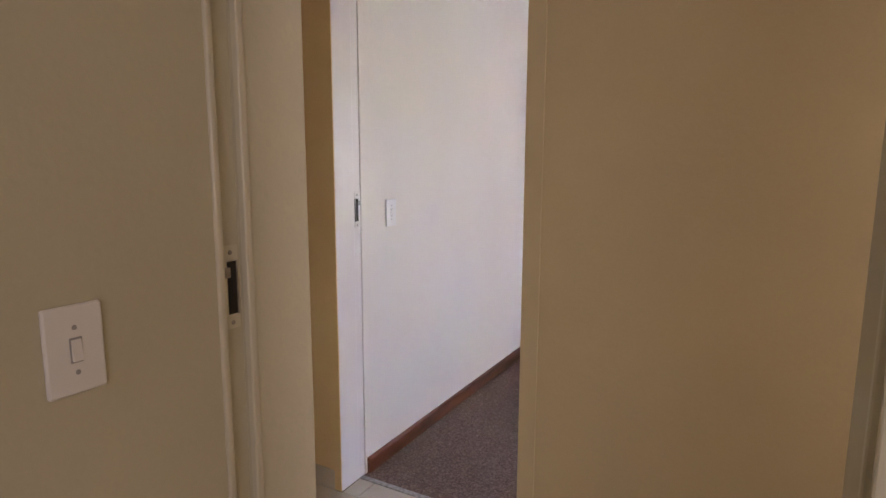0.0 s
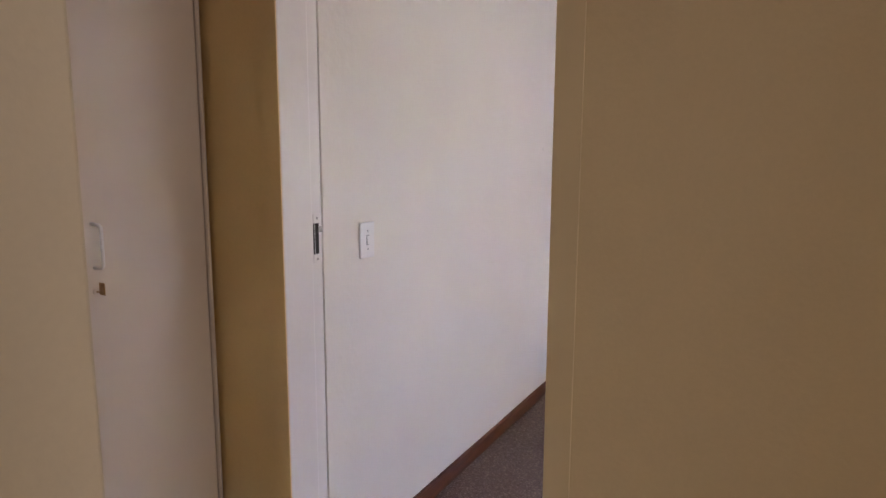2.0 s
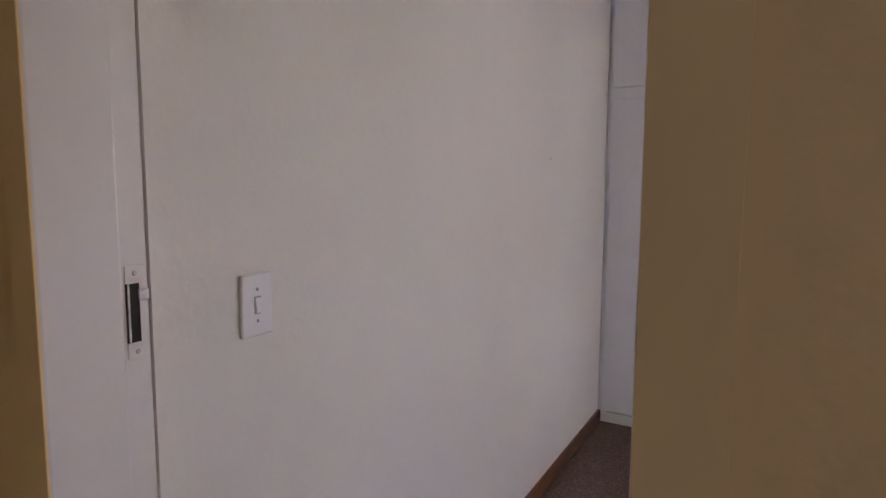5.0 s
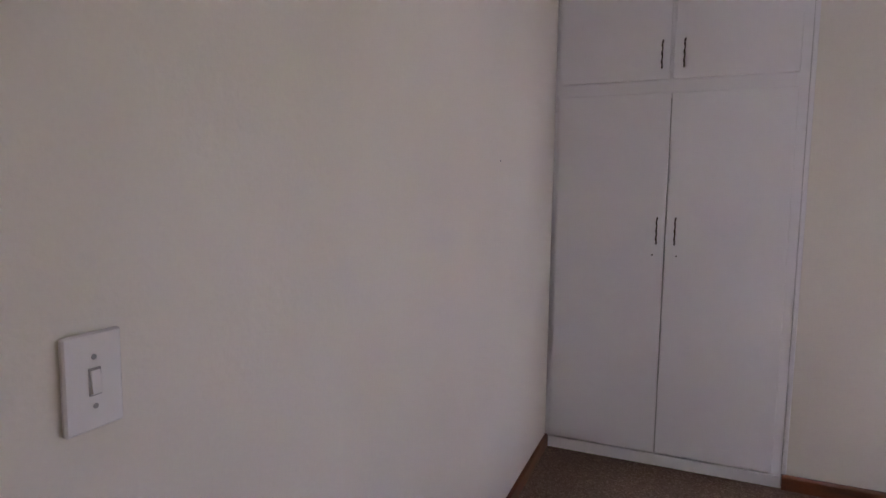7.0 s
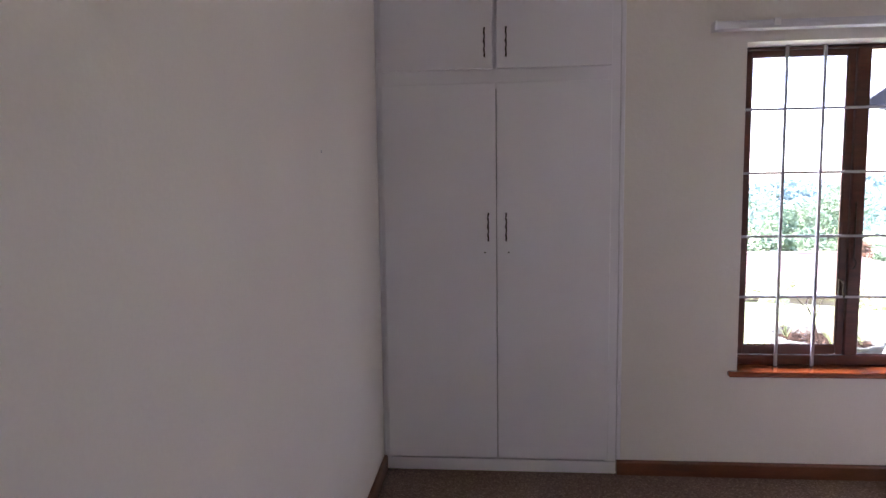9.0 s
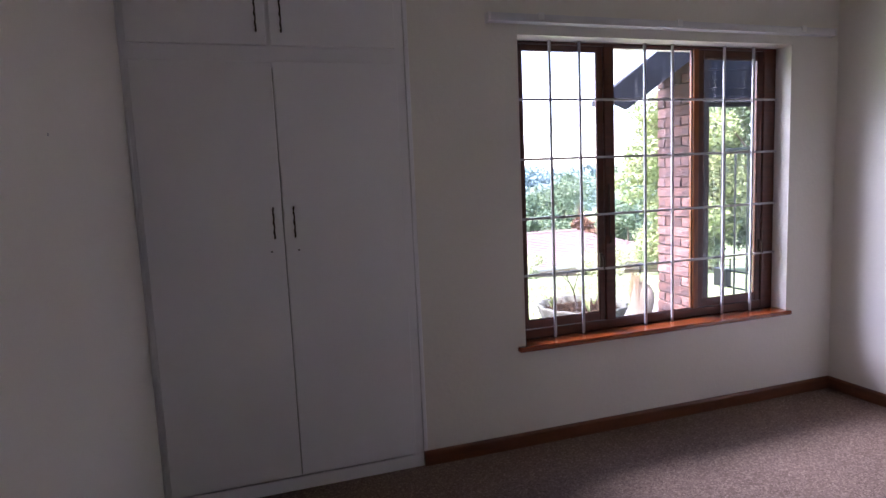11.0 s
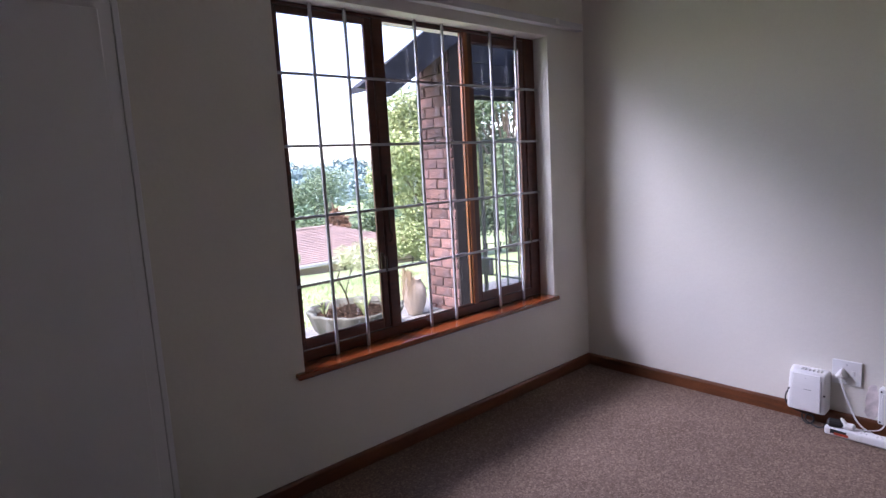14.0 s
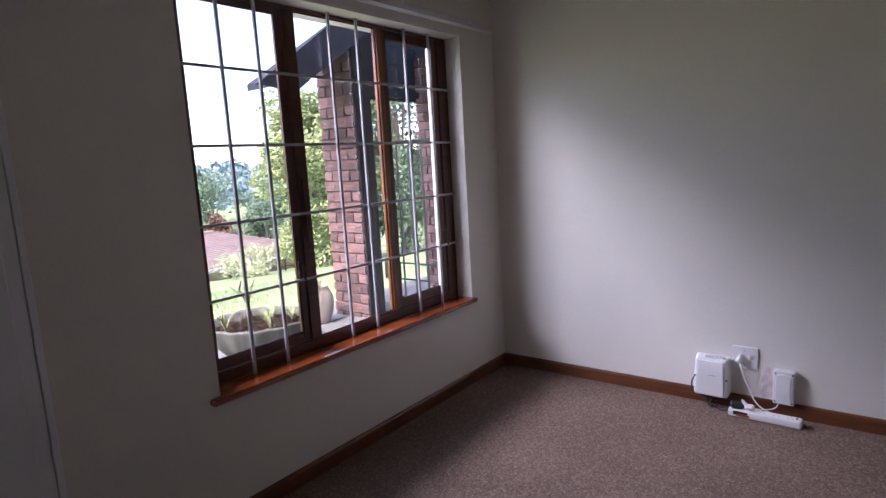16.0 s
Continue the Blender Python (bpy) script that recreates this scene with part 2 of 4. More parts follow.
def tube(bm, pts, r, sides=8, caps=True):
    """Adds a round rod through points; r may be a list."""
    rs = r if isinstance(r, (list, tuple)) else [r] * len(pts)
    rings, up = [], Vector((0.12, 0.31, 0.94))
    for i, p in enumerate(pts):
        a, b = Vector(pts[max(i - 1, 0)]), Vector(pts[min(i + 1, len(pts) - 1)])
        d = (b - a).normalized()
        s = d.cross(up)
        s = (s if s.length > 0.05 else d.cross(Vector((1, 0, 0)))).normalized()
        q = d.cross(s)
        rings.append([bm.verts.new(Vector(p) + rs[i] * (math.cos(k * math.tau / sides) * s + math.sin(k * math.tau / sides) * q)) for k in range(sides)])
    for a, b in zip(rings, rings[1:]):
        for k in range(sides):
            bm.faces.new((a[k], a[(k + 1) % sides], b[(k + 1) % sides], b[k]))
    if caps:
        bm.faces.new(rings[0][::-1]), bm.faces.new(rings[-1])
    return bm


def lathe(bm, profile, sides=32, wave=None, centre=(0, 0, 0)):
    """Turns (radius, height) pairs about the z axis."""
    rings = []
    for j, (r, z) in enumerate(profile):
        ring = []
        for k in range(sides):
            a = k * math.tau / sides
            rr = r * (1 + (wave(a, j) if wave else 0))
            ring.append(bm.verts.new((centre[0] + rr * math.cos(a), centre[1] + rr * math.sin(a), centre[2] + z)))
        rings.append(ring)
    for a, b in zip(rings, rings[1:]):
        for k in range(sides):
            bm.faces.new((a[k], a[(k + 1) % sides], b[(k + 1) % sides], b[k]))
    return bm


def obj(name, bm, mat, smooth=False, flip=True):
    if flip:
        bmesh.ops.recalc_face_normals(bm, faces=bm.faces)
    me = bpy.data.meshes.new(name)
    bm.to_mesh(me)
    bm.free()
    me.materials.append(mat)
    if smooth:
        me.shade_smooth()
    return new(name, me)


def part(name, bm, mat, parent, label="", smooth=False, kind=""):
    ob = obj(name, bm, mat, smooth)
    ob.parent = parent
    return tagged(ob, label, kind=kind)


def thing(name, place, label, category, group=""):
    ob = new(name)
    ob.location = place
    return tagged(ob, label, category, group)


def structure(name, bm, mat, label, category):
    return tagged(obj(name, bm, mat), label, category, kind="structure")


def blocks(*rows, bevel=0.0):
    bm = bmesh.new()
    for r in rows:
        box(bm, *r, bevel=bevel)
    return bm


# ---- large structure ----
D, W, H = 2.87, 3.762, 2.6          # bedroom depth, width and height
YS, DH = -0.137, 2.02              # passage face of the door wall; height of the doorways
XR = 0.79                          # right side of the bedroom doorway
WX0, WX1, WZ0, WZ1 = 1.712, 3.410, 0.501, 2.052   # window opening
RX, RY0, RY1, RXR = 0.69, -1.275, -1.055, 1.605  # back room: wall side, door wall faces, right side of the doorway
CX = -0.31                         # face of the passage cupboard

structure("floor", blocks((0, W, 0.0, D, -0.1, 0.0)), M_CARPET, "brown speckled loop-pile carpet in the bedroom", "carpet")
structure("wall_west", blocks((-0.2, 0, 0.0245, D + 0.65, -0.1, H)), M_WALL, "plain cream painted bedroom wall with a light switch", "wall")
structure("wall_east", blocks((W, W + 0.2, YS, D + 0.25, -0.1, H)), M_WALL, "plain cream painted bedroom wall with the power socket", "wall")
structure("wall_north", blocks((1.17, WX0, D, D + 0.25, -0.1, H), (WX1, W, D, D + 0.25, -0.1, H), (WX0, WX1, D, D + 0.25, -0.1, WZ0),
          (WX0, WX1, D, D + 0.25, WZ1, H)), M_WALL, "cream painted bedroom wall around the window", "wall")
structure("wall_wardrobe_back", blocks((0, 1.37, D + 0.62, D + 0.8, -0.1, H), (1.17, 1.37, D + 0.25, D + 0.62, -0.1, H)), M_WALL, "wall closing the wardrobe recess", "wall")
structure("wall_south", blocks((XR + 0.05, W, YS, 0.0, -0.1, H), (-0.02, XR + 0.05, YS, 0.0, DH + 0.05, H)), M_YELLOW,
          "yellowish cream painted wall around the bedroom doorway", "wall")
structure("wall_south_lining", blocks((XR + 0.052, W, 0.0005, 0.006, 0.0, H), (0.0, XR + 0.052, 0.0005, 0.006, DH + 0.05, H)), M_WALL, "cream painted bedroom face of the doorway wall", "wall")
structure("wall_stub", blocks((CX - 0.6, -0.04, YS, 0.0, -0.1, H), (-0.04, -0.02, YS, 0.0, DH + 0.05, H)), M_STUB, "short yellow cream wall beside the bedroom doorway", "wall")
structure("ceiling", blocks((-0.9, W + 0.2, -4.4, D + 0.25, H, H + 0.15), (-0.2, 1.37, D + 0.25, D + 0.8, H, H + 0.15)), M_CEIL, "white painted flat ceiling", "ceiling")
structure("wall_passage_south", blocks((CX - 0.6, RX - 0.02, RY0, RY1, -0.1, H), (RXR + 0.02, 3.7, RY0, RY1, -0.1, H), (RX - 0.02, RXR + 0.02, RY0, RY1, DH + 0.05, H)),
          M_YELLOW, "yellowish cream painted wall of the passage around a doorway", "wall")
structure("wall_back_room_west", blocks((RX - 0.2, RX - 0.001, -4.2, RY0, -0.1, H)), M_GREYCREAM, "greyish cream painted wall with a light switch", "wall")
structure("wall_back_room_east", blocks((3.7, 3.9, -4.4, YS, -0.1, H)), M_YELLOW, "plain wall closing the back room and passage", "wall")
structure("wall_back_room_south", blocks((RX - 0.2, 3.9, -4.4, -4.2, -0.1, H)), M_YELLOW, "plain wall closing the back room", "wall")
structure("wall_passage_west", blocks((CX - 0.8, CX - 0.6, RY0, 0, -0.1, H)), M_YELLOW, "plain wall behind the passage cupboard", "wall")


# ---- passage and doorways ----
def doorway(name, x0, x1, y_stop, y_reb0, y_reb1, mat, label, head=DH, body=None, recess=0.015, proud=0.006):
    """A pressed-steel door frame: stop (y_stop..y_reb0), recessed rebate (to y_reb1) and a rounded lip, on both sides and over the head."""
    s = 1 if y_reb1 > y_stop else -1
    fr = thing(name, (0, 0, 0), label, "door frame", "steel door frames")
    for side, x in ((-1, x0), (1, x1)):
        bm = bmesh.new()
        out = x + side * 0.06
        a, b = sorted((x, out))
        box(bm, a, b, *sorted((y_stop, y_reb0)), 0, head + 0.05, bevel=0.004, segments=2)
        a, b = sorted((x + side * recess, out))
        box(bm, a, b, *sorted((y_reb0 - s * 0.002, y_reb1 - s * 0.002)), 0, head + 0.05, bevel=0.002)
        part("jamb", bm, body or mat, fr)
        bm = bmesh.new()
        a, b = sorted((x - side * proud, out))
        box(bm, a, b, *sorted((y_reb1, y_reb1 + s * 0.014)), 0, head + 0.05, bevel=0.005, segments=3)
        part("lip", bm, mat, fr)
        bm = bmesh.new()
        a, b = sorted((x - side * proud, x + side * 0.01))
        box(bm, a, b, *sorted((y_reb0 - s * 0.016, y_reb0 + s * 0.001)), 0, head, bevel=0.005, segments=3)
        part("stop_bead", bm, mat, fr)
    bm = bmesh.new()
    box(bm, x0, x1, *sorted((y_stop, y_reb0)), head, head + 0.05, bevel=0.004, segments=2)
    box(bm, x0, x1, *sorted((y_reb0 - s * 0.002, y_reb1)), head + 0.016, head + 0.05)
    part("head_rail", bm, mat, fr)
    return fr


def strike_plate(frame_ob, x, yc, zc, s, mat):
    """Lock strike in the rebate: thin plate, dark slots, two screws. s: +1 if the door stop lies on the -y side."""
    part("strike_plate", blocks((x, x + 0.0022, yc - 0.018, yc + 0.019, zc - 0.075, zc + 0.075), bevel=0.0008), mat, frame_ob, "painted-over strike plate with bare worn edges")
    part("bolt_slot", blocks((x + 0.001, x + 0.0034, yc - s * 0.006 - 0.012, yc - s * 0.006 + 0.010, zc - 0.048, zc + 0.046)), M_DARK, frame_ob, "dark bolt opening")
    part("slot_edge", blocks((x + 0.001, x + 0.0042, yc - s * 0.014 - 0.0015, yc - s * 0.014 + 0.0015, zc - 0.049, zc + 0.047)), M_STEEL, frame_ob, "bare steel edge of the bolt opening")
    part("latch_lip", blocks((x + 0.001, x + 0.006, yc + s * 0.010 - 0.008, yc + s * 0.010 + 0.009, zc + 0.018, zc + 0.036), bevel=0.001), M_STEEL, frame_ob, "worn steel latch lip")
    for dz in (-0.064, 0.062):
        bm = bmesh.new()
        bmesh.ops.create_cone(bm, cap_ends=True, segments=12, radius1=0.0045, radius2=0.0035, depth=0.0018,
                              matrix=Matrix.Translation((x + 0.0028, yc - s * 0.002, zc + dz)) @ Matrix.Rotation(math.pi / 2, 4, "Y"))
        part("screw", bm, M_STEEL, frame_ob)


frame_bed = doorway("bedroom_door_frame", 0.0, XR, YS - 0.004, -0.022, 0.024, M_FRAMEW, "white painted pressed-steel door frame with an open strike plate", recess=0.003, proud=-0.001)
strike_plate(frame_bed, -0.0025, 0.0, 1.193, 1, M_FRAMEW)
# Lips and beads are lighter than the jamb in place of their edge highlight.
frame_back = doorway("back_room_door_frame", RX, RXR, RY1 + 0.004, -1.216, -1.264, M_FRAME, "cream painted pressed-steel door frame with an open strike plate", body=M_GREYCREAM)
strike_plate(frame_back, RX - 0.0145, -1.240, 1.172, -1, M_FRAME)
bm = bmesh.new()
bmesh.ops.create_cone(bm, cap_ends=True, segments=12, radius1=0.006, radius2=0.005, depth=0.006,
                      matrix=Matrix.Translation((RX + 0.002, -1.207, 1.178)) @ Matrix.Rotation(math.pi / 2, 4, "Y"))
part("rubber_stop", bm, M_FRAME, frame_back, "small painted screw head on the door stop")
# flat faces of the bedroom frame towards the passage
part("frame_face", blocks((XR + 0.002, XR + 0.062, YS - 0.0055, YS - 0.001, 0, DH + 0.05)), M_FACE, frame_bed, "cream painted frame face")
part("frame_face", blocks((-0.062, -0.001, YS - 0.0075, YS - 0.001, 0, DH + 0.05), bevel=0.001), M_STUB, frame_bed, "yellow cream painted frame face")
part("frame_face", blocks((-0.034, XR + 0.052, YS - 0.011, YS - 0.001, DH + 0.05, DH + 0.09), bevel=0.003), M_FRAME, frame_bed, "cream painted frame face")


def light_switch(name, m, label, mat):
    """One-lever switch: bevelled plate, frame round the rocker, rocker, two screws. Its back is the plane x = 0."""
    sw = thing(name, m.translation, label, "light switch", "light switches")
    sw.matrix_world = m
    part("plate", blocks((0, 0.009, -0.0385, 0.0385, -0.061, 0.061), bevel=0.0025), mat, sw)
    part("rocker_frame", blocks((0.0085, 0.0100, -0.0085, 0.0085, -0.0175, 0.0175), bevel=0.0008), M_GREYPL, sw, "thin grey gap around the rocker")
    bm = bmesh.new()
    vs = [bm.verts.new(p) for p in ((0.0098, -0.0062, -0.0145), (0.0098, 0.0062, -0.0145), (0.0098, 0.0062, 0.0145), (0.0098, -0.0062, 0.0145),
                                    (0.0145, -0.0062, -0.0145), (0.0145, 0.0062, -0.0145), (0.0114, 0.0062, 0.0145), (0.0114, -0.0062, 0.0145))]
    for f in ((0, 1, 2, 3), (4, 5, 6, 7), (0, 1, 5, 4), (1, 2, 6, 5), (2, 3, 7, 6), (3, 0, 4, 7)):
        bm.faces.new([vs[i] for i in f])
    part("rocker", bm, M_PLASTIC, sw)
    for z in (-0.031, 0.031):
        b = bmesh.new()
        bmesh.ops.create_cone(b, cap_ends=True, segments=10, radius1=0.0036, radius2=0.0032, depth=0.001, matrix=Matrix.Translation((0.0094, 0, z)) @ Matrix.Rotation(math.pi / 2, 4, "Y"))
        part("screw", b, M_GREYPL, sw)
    return sw


light_switch("light_switch", pose(0.0, 0.237, 1.164), "white one-lever light switch plate on the bedroom wall", M_PLASTIC)
light_switch("light_switch", pose(RX - 0.001, -1.516, 1.141), "white one-lever light switch plate on the yellow cream wall", M_PLASTIC)

# passage floor tiles
def floor_tiles():
    base = structure("passage_floor", blocks((CX, 3.7, RY0 - 0.001, -0.018, -0.1, -0.004)), M_GROUT, "cream tiled passage floor", "tiled floor")
    base2 = structure("back_room_floor", blocks((RX - 0.1, 3.9, -4.4, RY0 - 0.002, -0.1, -0.001)), M_TILE, "plain cream floor of the back room", "floor")
    p, shared = 0.332, {}
    for i in range(-1, 12):
        for j in range(-4, 1):
            x0, x1 = max(i * p + 0.082, CX + 0.002), min((i + 1) * p + 0.079, 3.69)
            y0, y1 = max(j * p - 0.142, RY0 + 0.004), min((j + 1) * p - 0.145, -0.02)
            if j == 0:
                x0, x1 = max(x0, 0.002), min(x1, XR - 0.002)
            if x1 - x0 < 0.02 or y1 - y0 < 0.02:
                continue
            key = (round(x1 - x0, 3), round(y1 - y0, 3))
            if key not in shared:
                b = blocks((0, x1 - x0, 0, y1 - y0, -0.008, 0.0), bevel=0.0015)
                me = bpy.data.meshes.new("floor_tile")
                b.to_mesh(me)
                b.free()
                me.materials.append(M_TILE)
                shared[key] = me
            t = new("floor_tile", shared[key])
            t.location, t.parent = (x0, y0, 0), base


part("cover_strip", blocks((0.0, XR, -0.022, 0.004, -0.004, 0.005), bevel=0.002), M_STEEL,
     thing("threshold_strip", (0, 0, 0), "worn metal cover strip between the carpet and the passage tiles", "threshold strip"))

bm = blocks((CX + 0.02, -0.036, YS - 0.011, YS - 0.001, 0, 0.088), bevel=0.002)
structure("baseboard", bm, M_TILE, "cream tile skirting under the yellow wall", "baseboard")
structure("baseboard", blocks((XR + 0.055, 3.69, YS - 0.011, YS - 0.001, 0, 0.088), bevel=0.002), M_TILE, "cream tile skirting in the passage", "baseboard")


# passage cupboard
def passage_cupboard():
    cab = thing("passage_cupboard", (CX, -0.6, 0), "off-white built-in linen cupboard with flush doors and a key", "cupboard")
    o = Vector((CX, -0.6, 0))
    def P(name, bmx, mat, parent=cab, label="", smooth=False):
        bmesh.ops.translate(bmx, verts=bmx.verts, vec=-o)
        return part(name, bmx, mat, parent, label, smooth)
    y0, y1 = RY1 + 0.004, YS - 0.013
    P("body", blocks((CX - 0.5, CX - 0.032, y0, y1, 0.0, H - 0.01)), M_OFFWHITE)
    P("frame", blocks((CX - 0.03, CX - 0.003, y0, y0 + 0.035, 0, H - 0.01), (CX - 0.03, CX - 0.003, y1 - 0.03, y1, 0, H - 0.01),
                      (CX - 0.03, CX - 0.003, y0 + 0.035, y1 - 0.03, 1.91, 1.965), (CX - 0.03, CX - 0.003, y0 + 0.035, y1 - 0.03, 0, 0.07), bevel=0.001), M_OFFWHITE)
    P("trim", blocks((CX - 0.003, CX + 0.012, y1 - 0.016, y1 - 0.001, 0, H - 0.01), bevel=0.004), M_OFFWHITE, label="rounded cover bead beside the wall")
    ys = -0.545
    for n, a, b in ((0, y0 + 0.03, ys - 0.003), (1, ys + 0.003, y1 - 0.026)):
        d = P("door", blocks((CX - 0.002, CX + 0.016, a, b, 0.075, 1.905), bevel=0.0025), M_OFFWHITE)
        P("door", blocks((CX - 0.002, CX + 0.016, a, b, 1.97, H - 0.04), bevel=0.0025), M_OFFWHITE)
        yh = ys - 0.050 if n == 0 else ys + 0.034
        x = CX + 0.016
        hb = tube(bmesh.new(), [(x, yh, 1.262), (x + 0.034, yh, 1.260), (x + 0.042, yh, 1.252), (x + 0.042, yh, 1.158), (x + 0.034, yh, 1.150), (x, yh, 1.148)], 0.0045, 8)
        P("handle", hb, M_PLASTIC, d, "white bow handle", True)
        if n:
            kb = bmesh.new()
            bmesh.ops.create_cone(kb, cap_ends=True, segments=14, radius1=0.009, radius2=0.008, depth=0.003, matrix=Matrix.Translation((x + 0.0015, yh, 1.086)) @ Matrix.Rotation(math.pi / 2, 4, "Y"))
            P("escutcheon", kb, M_OFFWHITE, d, "painted keyhole rose")
            kb = tube(bmesh.new(), [(x, yh, 1.086), (x + 0.022, yh, 1.087)], 0.0022, 6)
            box(kb, x + 0.016, x + 0.040, yh - 0.0014, yh + 0.0014, 1.080, 1.112, bevel=0.001)
            P("key", kb, M_BRASS, d, "brown brass key in the lock")


passage_cupboard()


# ---- bedroom: skirting ----
def skirting(name, p, q, inward, label, height=0.072):
    """Wooden skirting with a rounded top from p to q; inward: the unit way into the room."""
    p, q, n = Vector((*p, 0)), Vector((*q, 0)), Vector((*inward, 0))
    prof = [(0.001, 0), (0.016, 0), (0.016, height - 0.012), (0.013, height - 0.004), (0.008, height), (0.001, height)]
    b = bmesh.new()
    rings = [[b.verts.new(e + n * a + Vector((0, 0, z))) for a, z in prof] for e in (p, q)]
    k = len(prof)
    for i in range(k):
        b.faces.new((rings[0][i], rings[0][(i + 1) % k], rings[1][(i + 1) % k], rings[1][i]))
    b.faces.new(rings[0][::-1]), b.faces.new(rings[1])
    return structure(name, b, M_SKIRT, label, "skirting board")


skirting("baseboard", (0, 0.037), (0, D - 0.001), (1, 0), "orange-brown varnished wooden skirting board with chips")
skirting("baseboard", (1.153, D), (W - 0.001, D), (0, -1), "dark varnished wooden skirting board under the window")
skirting("baseboard", (W, 0.0), (W, D - 0.017), (-1, 0), "orange-brown varnished wooden skirting board")
skirting("baseboard", (XR + 0.07, 0.006), (W - 0.017, 0.006), (0, 1), "varnished wooden skirting board")


# ---- bedroom: wardrobe ----
def wardrobe():
    cab = thing("wardrobe", (0.58, D, 0), "white painted built-in wardrobe with two tall doors and two upper doors", "wardrobe")
    o = Vector((0.58, D, 0))
    def P(name, bmx, mat, parent=cab, label="", smooth=False):
        bmesh.ops.translate(bmx, verts=bmx.verts, vec=-o)
        return part(name, bmx, mat, parent, label, smooth)
    P("body", blocks((0.004, 1.165, D + 0.024, D + 0.6, 0.0, H - 0.01)), M_SEAM, label="shaded inside seen in the joints")
    P("frame", blocks((0.002, 0.05, D - 0.002, D + 0.022, 0.062, H - 0.01), (1.095, 1.150, D - 0.002, D + 0.022, 0.062, H - 0.01),
                      (0.05, 1.095, D - 0.002, D + 0.022, 1.88, 2.00), (0.545, 0.59, D - 0.002, D + 0.022, 2.00, H - 0.06), (0.05, 1.095, D - 0.002, D + 0.022, H - 0.06, H - 0.01), bevel=0.001), M_WHITE)
    P("plinth", blocks((0.017, 1.1495, D - 0.004, D + 0.022, 0.0, 0.0615), bevel=0.002), M_WHITE, label="white painted plinth board")
    P("trim", blocks((1.151, 1.172, D - 0.007, D - 0.0005, 0.073, H - 0.01), bevel=0.003), M_WHITE, label="rounded white cover strip")
    P("trim", blocks((0.001, 0.012, D - 0.009, D - 0.003, 0.072, H - 0.01), bevel=0.002), M_WHITE, label="thin white cover strip")
    for n, a, b in ((0, 0.029, 0.5710), (1, 0.5755, 1.108)):
        low = P("door", blocks((a, b, D - 0.021, D - 0.003, 0.076, 1.901), bevel=0.0022), M_WHITE)
        hx = 0.533 if n == 0 else 0.618
        P("keyhole", lathe_disc((hx + (-0.016 if n == 0 else 0.012), D - 0.0215, 1.102), 0.004), M_DARK, low, "small dark keyhole")
        handle(P, low, hx, 1.225)
        if n:
            a += 0.001
        up = P("door", blocks((a, b - (0.0 if n else 0.013), D - 0.021, D - 0.003, 1.966, H - 0.035), bevel=0.0022), M_WHITE)
        handle(P, up, 0.520 if n == 0 else 0.620, 2.085)
    return cab


def lathe_disc(c, r):
    b = bmesh.new()
    bmesh.ops.create_cone(b, cap_ends=True, segments=10, radius1=r, radius2=r, depth=0.0012, matrix=Matrix.Translation(c) @ Matrix.Rotation(math.pi / 2, 4, "X"))
    return b


def handle(P, door, x, z):
    """Twisted bronze bow handle with a centre bead and small feet."""
    y = D - 0.021
    pts, rs = [], []
    for k in range(17):
        u = k / 16 * 2 - 1
        pts.append((x + 0.0015 * math.sin(k * 1.3), y - 0.006 - 0.018 * (1 - u ** 4), z + u * 0.066))
        rs.append(0.0032 + 0.0022 * math.exp(-(u / 0.1) ** 2) + 0.0016 * math.exp(-((abs(u) - 0.62) / 0.1) ** 2) + (0.0012 if k in (0, 16) else 0))
    b = tube(bmesh.new(), pts, rs, 8)
    for s in (-1, 1):
        tube(b, [(x, y + 0.002, z + s * 0.058), (x, y - 0.012, z + s * 0.058)], 0.0042, 8)
    P("handle", b, M_BRONZE, door, "dark bronze twisted handle", True)


wardrobe()


